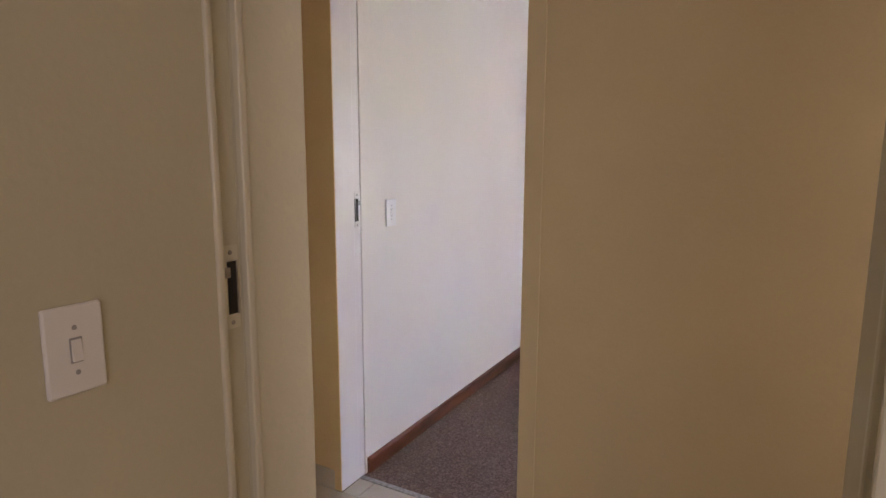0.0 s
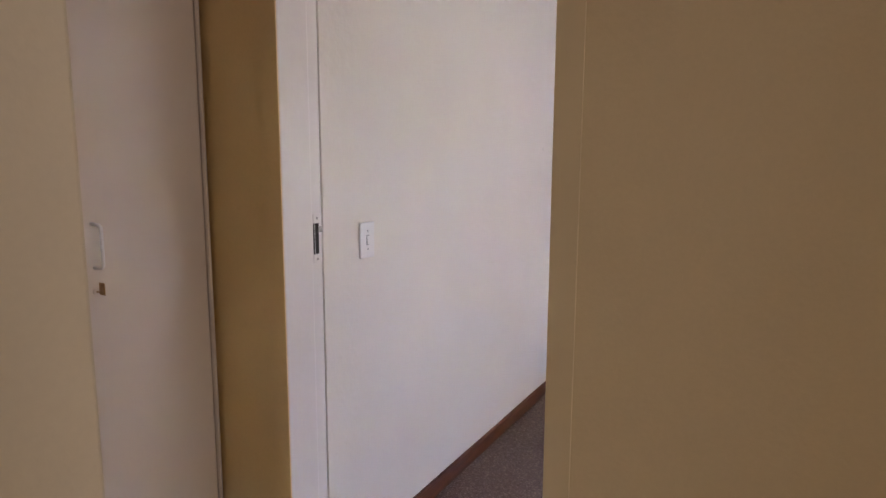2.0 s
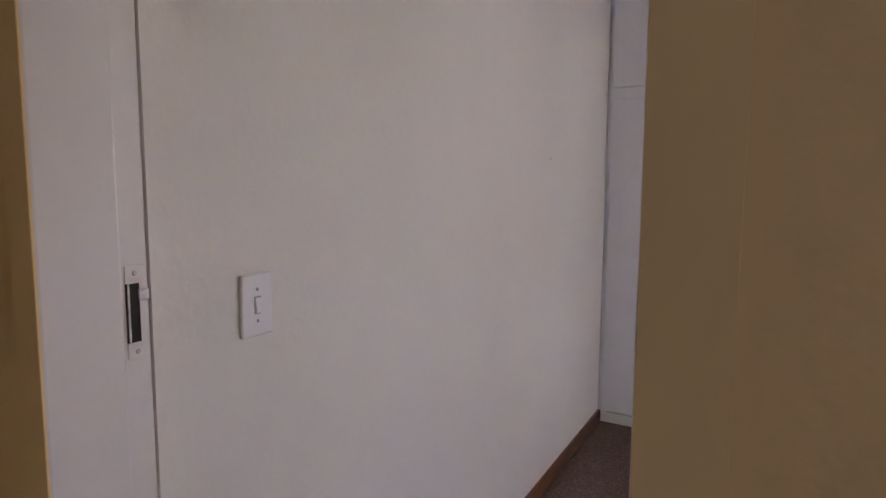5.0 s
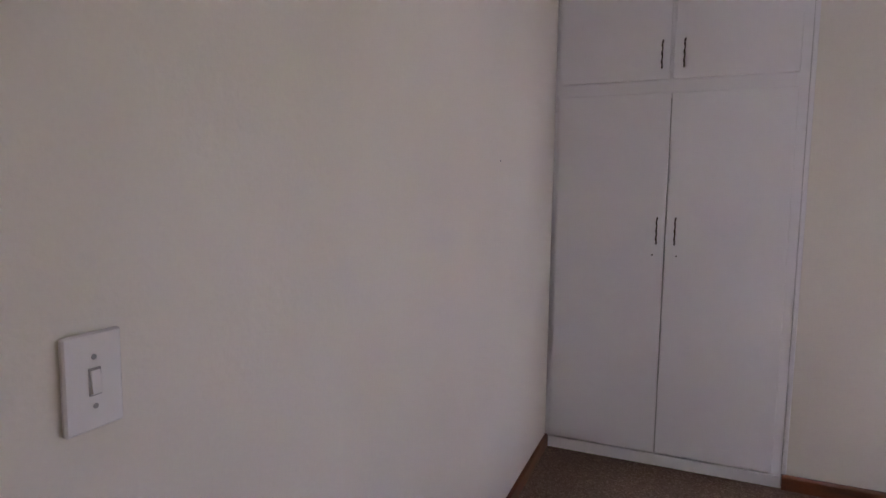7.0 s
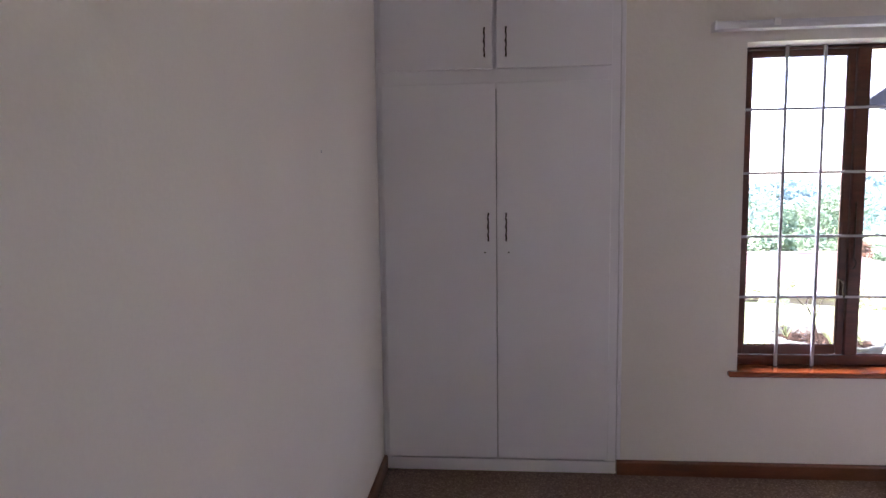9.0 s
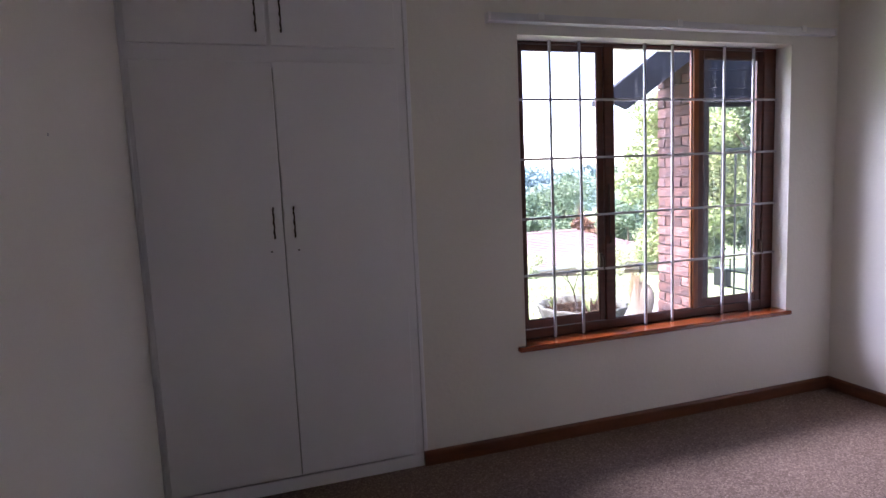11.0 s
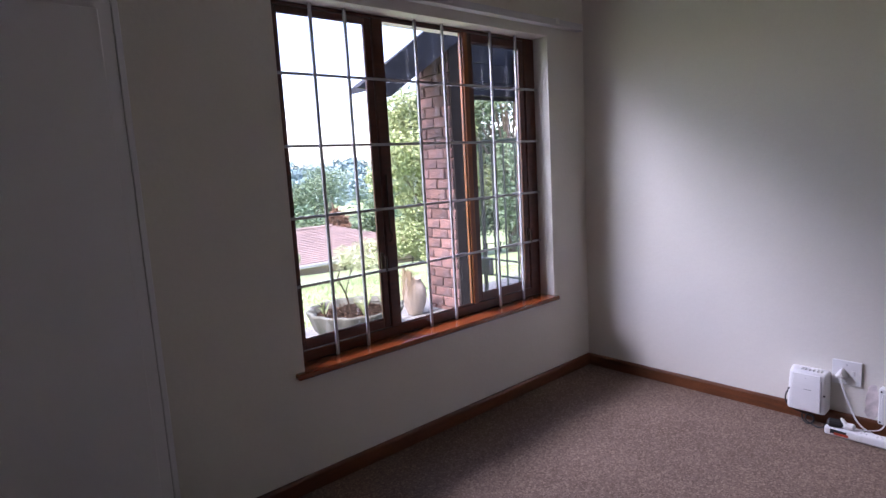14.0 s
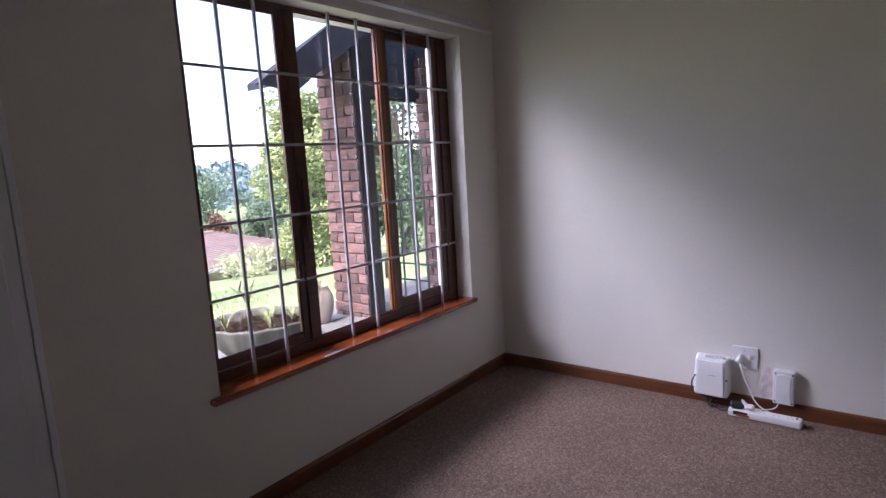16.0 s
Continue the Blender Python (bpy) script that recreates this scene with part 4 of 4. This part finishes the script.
def far_woods():
    """Wooded hillside beyond the neighbour's house."""
    r = random.Random(7)
    verts, faces = [], []
    for k in range(520):
        y = r.uniform(55, 150)
        x = y * r.uniform(0.10, 1.25)
        u = (y - 55) / 95
        base = -10.0 + 10.5 * u + 2.0 * (x / y - 0.4) * u
        rad = r.uniform(2.0, 4.2) * (0.8 + u * 0.5)
        for _ in range(260):
            a, w = r.uniform(0, math.tau), r.uniform(-0.4, 1)
            q = math.sqrt(max(0, 1 - w * w)) * r.uniform(0.85, 1.1)
            p = Vector((x + rad * q * math.cos(a), y + rad * q * math.sin(a), base + rad * w * r.uniform(0.8, 1.05)))
            d = Vector((r.gauss(0, 1), r.gauss(0, 1), r.gauss(0, 0.7))).normalized()
            c = d.cross(Vector((r.gauss(0, 1), r.gauss(0, 1), r.gauss(0, 1)))).normalized()
            h = r.uniform(0.2, 0.42) * (0.7 + u)
            i = len(verts)
            verts += [tuple(p - d * h), tuple(p + c * h * 0.7), tuple(p + d * h), tuple(p - c * h * 0.7)]
            faces.append((i, i + 1, i + 2, i + 3))
    me = bpy.data.meshes.new("far_woods")
    me.from_pydata(verts, [], faces)
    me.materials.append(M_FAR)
    tagged(new("far_woods", me), "wooded hillside in the distance, haze put into its blue-green colour", "woods", kind="stuff")
    b = bmesh.new()
    n = 24
    g = [[b.verts.new((y * (-0.4 + 2.2 * i / n), y, -13.5 + 11.5 * min(1, (y - 50) / 95) + 0.03 * max(0, y - 150))) for i in range(n + 1)] for y in (48, 70, 95, 120, 150, 400)]
    for a, c in zip(g, g[1:]):
        for i in range(n):
            b.faces.new((a[i], a[i + 1], c[i + 1], c[i]))
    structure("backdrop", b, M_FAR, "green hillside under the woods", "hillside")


# Distance haze is mixed into this leaf colour; the air itself is clear.
M_FAR = material("haze_tinted_foliage", (0.20, 0.285, 0.27), 0.9, var=0.3, scale=0.06, grain=0.25, grain_scale=0.6, colour2=(0.12, 0.19, 0.205))
far_woods()


def neighbour_house():
    h = thing("neighbour_house", (0, 0, 0), "low pink-walled house with a red-brown tiled hip roof down the slope", "house")
    x0, x1, y0, y1 = 5.0, 19.5, 22.6, 30.0
    ze, zr, zf = -2.45, -1.38, -5.6
    part("wall", blocks((x0 + 0.3, x1 - 0.3, y0 + 0.3, y1 - 0.3, zf, ze - 0.03)), M_HOUSE, h, "pinkish plastered wall")
    b = bmesh.new()
    run = (y1 - y0) / 2
    cs = [b.verts.new(p) for p in ((x0, y0, ze), (x1, y0, ze), (x1, y1, ze), (x0, y1, ze), (x0 + run, y0 + run, zr), (x1 - run, y0 + run, zr))]
    for f in ((0, 1, 5, 4), (1, 2, 5), (2, 3, 4, 5), (3, 0, 4), (3, 2, 1, 0)):
        b.faces.new([cs[i] for i in f])
    part("roof", b, M_ROOFTILE, h)
    # tile courses on the near slope
    vs, fs = [], []
    rows = 20
    for k in range(rows):
        u0, u1 = k / rows, (k + 1) / rows
        xa, xb = x0 + run * u0, x1 - run * u0
        m = int((xb - xa) / 0.32)
        for q in range(m):
            xa2, xb2 = xa + (xb - xa) * q / m, xa + (xb - xa) * (q + 0.94) / m
            i = len(vs)
            zz0, zz1 = ze + (zr - ze) * u0 + 0.05, ze + (zr - ze) * u1 + 0.022
            vs += [(xa2, y0 + run * u0, zz0), (xb2, y0 + run * u0, zz0), (xb2, y0 + run * u1, zz1), (xa2, y0 + run * u1, zz1), (xa2, y0 + run * u0, zz0 - 0.045), (xb2, y0 + run * u0, zz0 - 0.045)]
            fs += [(i, i + 1, i + 2, i + 3), (i + 4, i + 5, i + 1, i)]
    me = bpy.data.meshes.new("roof_tiles")
    me.from_pydata(vs, [], fs)
    me.materials.append(M_ROOFTILE)
    o = new("roof_tiles", me)
    o.parent = h
    tagged(o, "red-brown concrete roof tiles in courses", kind="stuff")
    part("gutter", blocks((x0 - 0.05, x1 + 0.05, y0 - 0.12, y0 - 0.002, ze - 0.16, ze + 0.0), bevel=0.02), M_BAR, h, "pale fascia and gutter")
    part("ridge", tube(bmesh.new(), [(x0 + run, y0 + run, zr + 0.03), (x1 - run, y0 + run, zr + 0.03)], 0.09, 8), M_ROOFTILE, h)
    for x in (9.6, 14.2):
        w = part("window", blocks((x, x + 1.2, y0 + 0.25, y0 + 0.297, ze - 1.25, ze - 0.35)), M_DARK, h, "dark window")
        part("window_frame", blocks((x + 0.57, x + 0.63, y0 + 0.22, y0 + 0.249, ze - 1.25, ze - 0.35)), M_BAR, w)


neighbour_house()
for n, (x, y, h, w, mt, lb) in enumerate(((21.5, 34, 4.6, 2.0, M_RUST, "rust-coloured small tree behind the tiled roof"), (26.5, 37, 5.2, 2.4, M_LEAFD, "round green tree behind the tiled roof"),
                                          (17.0, 36, 5.0, 2.3, M_LEAFD, "round green tree behind the tiled roof"), (32.0, 42, 6.5, 3.2, M_LEAFD, "large green tree on the slope"),
                                          (23.5, 46, 6.2, 3.4, M_LEAFD, "large green tree on the slope"), (29.0, 52, 8.0, 4.0, M_LEAFD, "large green tree on the slope"),
                                          (35.0, 58, 9.0, 4.5, M_LEAFD, "large green tree on the slope"), (27.0, 62, 8.5, 4.5, M_LEAFD, "large green tree on the slope"))):
    tree("broadleaf_tree", (x, y, -5.9 - (y - 34) * 0.05), h, w, lb, mt, 9000, 0.13, 30 + n, low=0.1, clumps=22)

fence = thing("garden_fence", (0, 0, 0), "low weathered rail fence at the far edge of the lawn", "fence")
for k in range(16):
    x = 13.5 + k * 0.8
    y = 20.4 - 0.12 * k
    part("post", blocks((x - 0.02, x + 0.02, y - 0.02, y + 0.02, gz(x, y) - 0.1, gz(x, y) + 0.5)), M_ROOFDARK, fence)
for dz in (0.2, 0.45):
    pts = [(13.5 + k * 0.8, 20.4 - 0.12 * k, gz(13.5 + k * 0.8, 20.4 - 0.12 * k) + dz) for k in range(16)]
    part("rail", tube(bmesh.new(), pts, 0.018, 6), M_BARK, fence)


# patio slab and paving
def patio():
    base = structure("patio_slab", blocks((1.0, 9.0, D + 0.26, 4.70, -0.2, GZ - 0.012)), M_MORTAR, "paved patio outside the window", "paving")
    p, shared = 0.45, None
    b = blocks((0, p - 0.012, 0, p - 0.012, -0.03, 0.0), bevel=0.004)
    me = bpy.data.meshes.new("paving_slab")
    b.to_mesh(me)
    b.free()
    me.materials.append(M_PAVE)
    for i in range(17):
        for j in range(4):
            o = new("paving_slab", me)
            o.location, o.parent = (1.0 + i * p, D + 0.28 + j * p, GZ), base


def brick_pier(name, x0, x1, y0, y1, z0, z1, label, rough=0.006):
    """A pier of rough-faced bricks in stretcher bond, each brick proud of its joints."""
    pier = thing(name, ((x0 + x1) / 2, (y0 + y1) / 2, z0), label, "brick pier", "patio piers")
    ox, oy = (x0 + x1) / 2, (y0 + y1) / 2
    part("core", blocks((x0 + 0.012 - ox, x1 - 0.012 - ox, y0 + 0.012 - oy, y1 - 0.012 - oy, 0.0, z1 - z0)), M_MORTAR, pier, "recessed grey mortar core")
    return pier, ox, oy


def lay_bricks(pier, ox, oy, x0, x1, y0, y1, z0, z1, seed, faces=(0, 1, 2, 3)):
    r = random.Random(seed)
    meshes = []
    for L in (0.195, 0.093):
        for v in range(3):
            b = bmesh.new()
            box(b, -L / 2, L / 2, -0.053, 0.053, 0, 0.077, bevel=0.006)
            for vt in b.verts:
                vt.co += Vector((r.uniform(-1, 1), r.uniform(-1, 1), r.uniform(-1, 1))) * 0.0055
            me = bpy.data.meshes.new("brick")
            b.to_mesh(me)
            b.free()
            me.materials.append(M_BRICK)
            meshes.append((L, me))
    z, course = z0 + 0.004, 0
    while z + 0.07 < z1:
        for face in faces:
            w = (x1 - x0) if face in (0, 2) else (y1 - y0)
            u = 0.0
            while u < w - 0.06:
                L = 0.093 if w - u < 0.17 or (u == 0.0 and (course + face) % 2) else 0.195
                c = u + L / 2
                me = r.choice([m for l, m in meshes if l == L])
                o = new("brick", me)
                o.parent = pier
                jit = r.uniform(-0.007, 0.005)
                if face == 0:
                    o.location, o.rotation_euler = (x0 + c - ox, y0 + 0.053 + jit - oy, z - z0), (0, 0, 0)
                elif face == 1:
                    o.location, o.rotation_euler = (x1 - 0.053 + jit - ox, y0 + c - oy, z - z0), (0, 0, math.pi / 2)
                elif face == 2:
                    o.location, o.rotation_euler = (x1 - c - ox, y1 - 0.053 + jit - oy, z - z0), (0, 0, math.pi)
                else:
                    o.location, o.rotation_euler = (x0 + 0.053 + jit - ox, y1 - c - oy, z - z0), (0, 0, -math.pi / 2)
                u += L + 0.008
        z += 0.085
        course += 1


# canopy roof over the right-hand part of the patio
def canopy():
    c = thing("patio_canopy", (0, 0, 0), "dark painted timber gable roof over the patio", "canopy")
    x0, z0, sl = 3.24, 1.86, 0.65
    def slope(x):
        return z0 + (x - x0) * sl
    def slab(ya, yb, t, xa, xb, name, mat, label="", up=0.0):
        b = bmesh.new()
        za, zb = slope(xa) + up, slope(xb) + up
        v = [b.verts.new(p) for p in ((xa, ya, za), (xb, ya, zb), (xb, yb, zb), (xa, yb, za),
                                      (xa, ya, za + t), (xb, ya, zb + t), (xb, yb, zb + t), (xa, yb, za + t))]
        for f in ((0, 1, 2, 3), (4, 5, 6, 7), (0, 1, 5, 4), (1, 2, 6, 5), (2, 3, 7, 6), (3, 0, 4, 7)):
            b.faces.new([v[i] for i in f])
        part(name, b, mat, c, label)
    b = bmesh.new()
    outline = ((2.965, 1.922), (3.14, 1.906), (3.24, 1.865), (6.0, 3.654), (6.0, 4.012))
    near, far = [b.verts.new((x, 4.16, z)) for x, z in outline], [b.verts.new((x, 4.20, z)) for x, z in outline]
    b.faces.new(near), b.faces.new(far[::-1])
    for k in range(5):
        b.faces.new((near[k], near[(k + 1) % 5], far[(k + 1) % 5], far[k]))
    part("barge_board", b, M_ROOFDARK, c, "dark sloping barge board with a pointed end")
    slab(4.21, 4.71, 0.05, x0 + 0.03, 6.0, "roof_deck", M_ROOFDARK, up=0.07)
    for k in range(2):
        y = 4.40 + k * 0.18
        slab(y, y + 0.04, 0.09, x0 + 0.3, 5.9, "rafter", M_ROOFDARK, up=0.025)
    for k in range(8):
        z = 1.94 + 0.165 * k
        part("gable_board", blocks((4.11 if z < 2.25 else 4.0 + (z - 2.25) * 1.2, 7.0, 4.62, 4.64, z, z + 0.1645), bevel=0.003), M_ROOFDARK, c, "dark gable cladding board")
    part("beam", blocks((4.11, 7.0, 4.56, 4.615, 1.97, 2.03), bevel=0.004), M_ROOFDARK, c, "dark horizontal beam")


canopy()


def gate():
    g = thing("security_gate", (4.385, 4.40, GZ), "dark green welded steel security gate with a lock box, standing open", "gate")
    w, h = 0.86, 1.45
    part("gate_frame", blocks((-0.015, 0.015, -0.015, 0.015, 0.02, h), (w - 0.03, w, -0.015, 0.015, 0.06, h), (0.015, w - 0.03, -0.015, 0.015, h - 0.03, h), (0.015, w - 0.03, -0.015, 0.015, 0.06, 0.09), bevel=0.003), M_GATE, g)
    for k in range(5):
        x = 0.135 + k * 0.135
        part("bar", tube(bmesh.new(), [(x, 0, 0.09), (x, 0, h - 0.03)], 0.009, 6), M_GATE, g)
    for z in (0.24, 0.385):
        part("rail", blocks((0.016, w - 0.03, -0.006, 0.006, z - 0.008, z + 0.008)), M_GATE, g)
    part("lock_box", blocks((-0.075, 0.075, -0.03, 0.03, 0.235, 0.395), bevel=0.004), M_GATE, g)
    g.rotation_euler = (0, 0, radians(-90))


gate()


def bowl():
    o = thing("planter_bowl", (2.93, 4.36, GZ), "wide weathered concrete planter bowl with a wavy rim and dry plants", "planter")
    wave = lambda a, j: 0.040 * math.cos(14 * a) * (0.3 + 0.1 * j)
    b = lathe(bmesh.new(), [(0.001, 0), (0.24, 0.0), (0.31, 0.03), (0.39, 0.12), (0.43, 0.24), (0.445, 0.275), (0.45, 0.295), (0.43, 0.30), (0.40, 0.28), (0.37, 0.2), (0.001, 0.17)], 84, wave)
    part("bowl", b, M_CONCRETE, o, smooth=True)
    b = bmesh.new()
    n = 26
    rings = []
    for j in range(8):
        r = 0.39 * (j + 0.02) / 7
        rings.append([b.verts.new((r * math.cos(k * math.tau / n), r * math.sin(k * math.tau / n), 0.235 + 0.035 * noise.noise(Vector((r * 9 * math.cos(k * math.tau / n), r * 9 * math.sin(k * math.tau / n), 3))))) for k in range(n)])
    for a, c in zip(rings, rings[1:]):
        for k in range(n):
            b.faces.new((a[k], a[(k + 1) % n], c[(k + 1) % n], c[k]))
    part("soil", b, M_SOIL, o, "dark dry soil")
    r = random.Random(5)
    b = bmesh.new()
    for k in range(110):
        a, q = r.uniform(0, math.tau), 0.36 * math.sqrt(r.random())
        x, y = q * math.cos(a), q * math.sin(a)
        l = r.uniform(0.03, 0.10)
        tube(b, [(x, y, 0.23), (x + r.uniform(-l, l), y + r.uniform(-l, l), 0.25 + l * 0.5), (x + r.uniform(-l, l) * 1.4, y + r.uniform(-l, l) * 1.4, 0.23 + l * r.uniform(0, 1))], [0.002, 0.002, 0.001], 4, False)
    part("dead_stems", b, M_TWIG, o, "tangle of dry stems", kind="stuff")
    b = bmesh.new()
    for k in range(260):
        a, q, l, w = r.uniform(0, math.tau), 0.36 * math.sqrt(r.random()), r.uniform(0.008, 0.02), r.uniform(0, math.tau)
        c, d = Vector((q * math.cos(a), q * math.sin(a), 0.262 + r.uniform(-0.008, 0.018))), Vector((math.cos(w), math.sin(w), r.uniform(-0.4, 0.4)))
        e = Vector((-math.sin(w), math.cos(w), r.uniform(-0.4, 0.4))) * 0.5
        b.faces.new([b.verts.new(c + l * v) for v in (-d, e, d, -e)])
    part("leaf_litter", b, M_LITTER, o, "fallen dry brown leaves", kind="stuff")
    for cx, cy in ((0.20, 0.10), (-0.05, -0.22), (0.25, -0.12), (-0.28, 0.1)):
        b = bmesh.new()
        for k in range(9):
            a, l = r.uniform(0, math.tau), r.uniform(0.09, 0.19)
            tube(b, [(cx, cy, 0.24), (cx + math.cos(a) * l * 0.3, cy + math.sin(a) * l * 0.3, 0.24 + l * 0.7), (cx + math.cos(a) * l * 0.7, cy + math.sin(a) * l * 0.7, 0.24 + l)], [0.005, 0.004, 0.001], 4, False)
        part("leaf_tuft", b, M_LEAF, o, "pale green strappy leaves")
    b = tube(bmesh.new(), [(-0.02, 0.05, 0.22), (-0.06, 0.06, 0.42), (-0.14, 0.05, 0.58)], [0.010, 0.008, 0.005], 7)
    tube(b, [(-0.06, 0.06, 0.42), (0.0, 0.08, 0.56), (0.03, 0.06, 0.64)], [0.006, 0.005, 0.003], 6)
    tube(b, [(-0.10, 0.055, 0.50), (-0.2, 0.1, 0.62)], [0.005, 0.003], 6)
    tube(b, [(-0.14, 0.05, 0.58), (-0.13, 0.02, 0.66)], [0.009, 0.004], 6)
    tube(b, [(-0.3, 0, 0.22), (-0.36, 0.0, 0.36), (-0.33, 0.02, 0.44)], [0.006, 0.005, 0.002], 6)
    tube(b, [(-0.355, 0, 0.36), (-0.42, -0.02, 0.42)], [0.004, 0.002], 6)
    part("branch", b, M_TWIG, o, "bare pruned branch")


bowl()
bpy.data.objects["planter_bowl"].scale = (0.80, 0.80, 0.80)


def urn():
    o = thing("clay_urn", (3.64, 4.54, GZ), "pale clay urn with dry grass on the patio edge", "urn")
    b = lathe(bmesh.new(), [(0.001, 0.0), (0.085, 0.0), (0.09, 0.015), (0.125, 0.10), (0.145, 0.20), (0.14, 0.27), (0.115, 0.33), (0.085, 0.365), (0.095, 0.385), (0.088, 0.39), (0.07, 0.365), (0.09, 0.3), (0.001, 0.28)], 32)
    part("urn_body", b, M_URN, o, smooth=True)
    r = random.Random(6)
    b = bmesh.new()
    for k in range(46):
        a, l = r.uniform(2.4, 4.2), r.uniform(0.12, 0.34)
        h = r.uniform(0.02, 0.12)
        tube(b, [(0.04 * math.cos(a), 0.04 * math.sin(a), 0.36), (math.cos(a) * 0.12, math.sin(a) * 0.12, 0.40 + h), (math.cos(a) * (0.14 + l * 0.12), math.sin(a) * (0.14 + l * 0.12), 0.38 - l)], [0.003, 0.003, 0.001], 4, False)
    part("dry_grass", b, M_DRY, o, "drooping dry grass", kind="stuff")


urn()
bpy.data.objects["clay_urn"].scale = (0.74, 0.74, 0.80)

# ---- pieces of floors, paving and piers ----
floor_tiles()
patio()
p1, ox, oy = brick_pier("brick_pier", 3.895, 4.085, 4.242, 4.648, GZ - 0.05, 2.35, "rough red face-brick pier carrying the patio roof")
lay_bricks(p1, ox, oy, 3.895, 4.085, 4.242, 4.648, GZ - 0.05, 2.35, 3, (1, 3))
ox1, oy1 = ox, oy
p2, ox, oy = brick_pier("brick_pier", 5.10, 5.66, 4.2, 4.60, GZ - 0.05, 2.4, "second rough red face-brick pier beyond the gate")
part("smooth_face", blocks((3.902 - ox1, 4.080 - ox1, 4.233 - oy1, 4.249 - oy1, 0.0, 2.3), bevel=0.004), M_DULL, p1, "smooth brown rendered face, shade under the roof put into its colour")
lay_bricks(p2, ox, oy, 5.10, 5.66, 4.2, 4.60, GZ - 0.05, 2.4, 9)
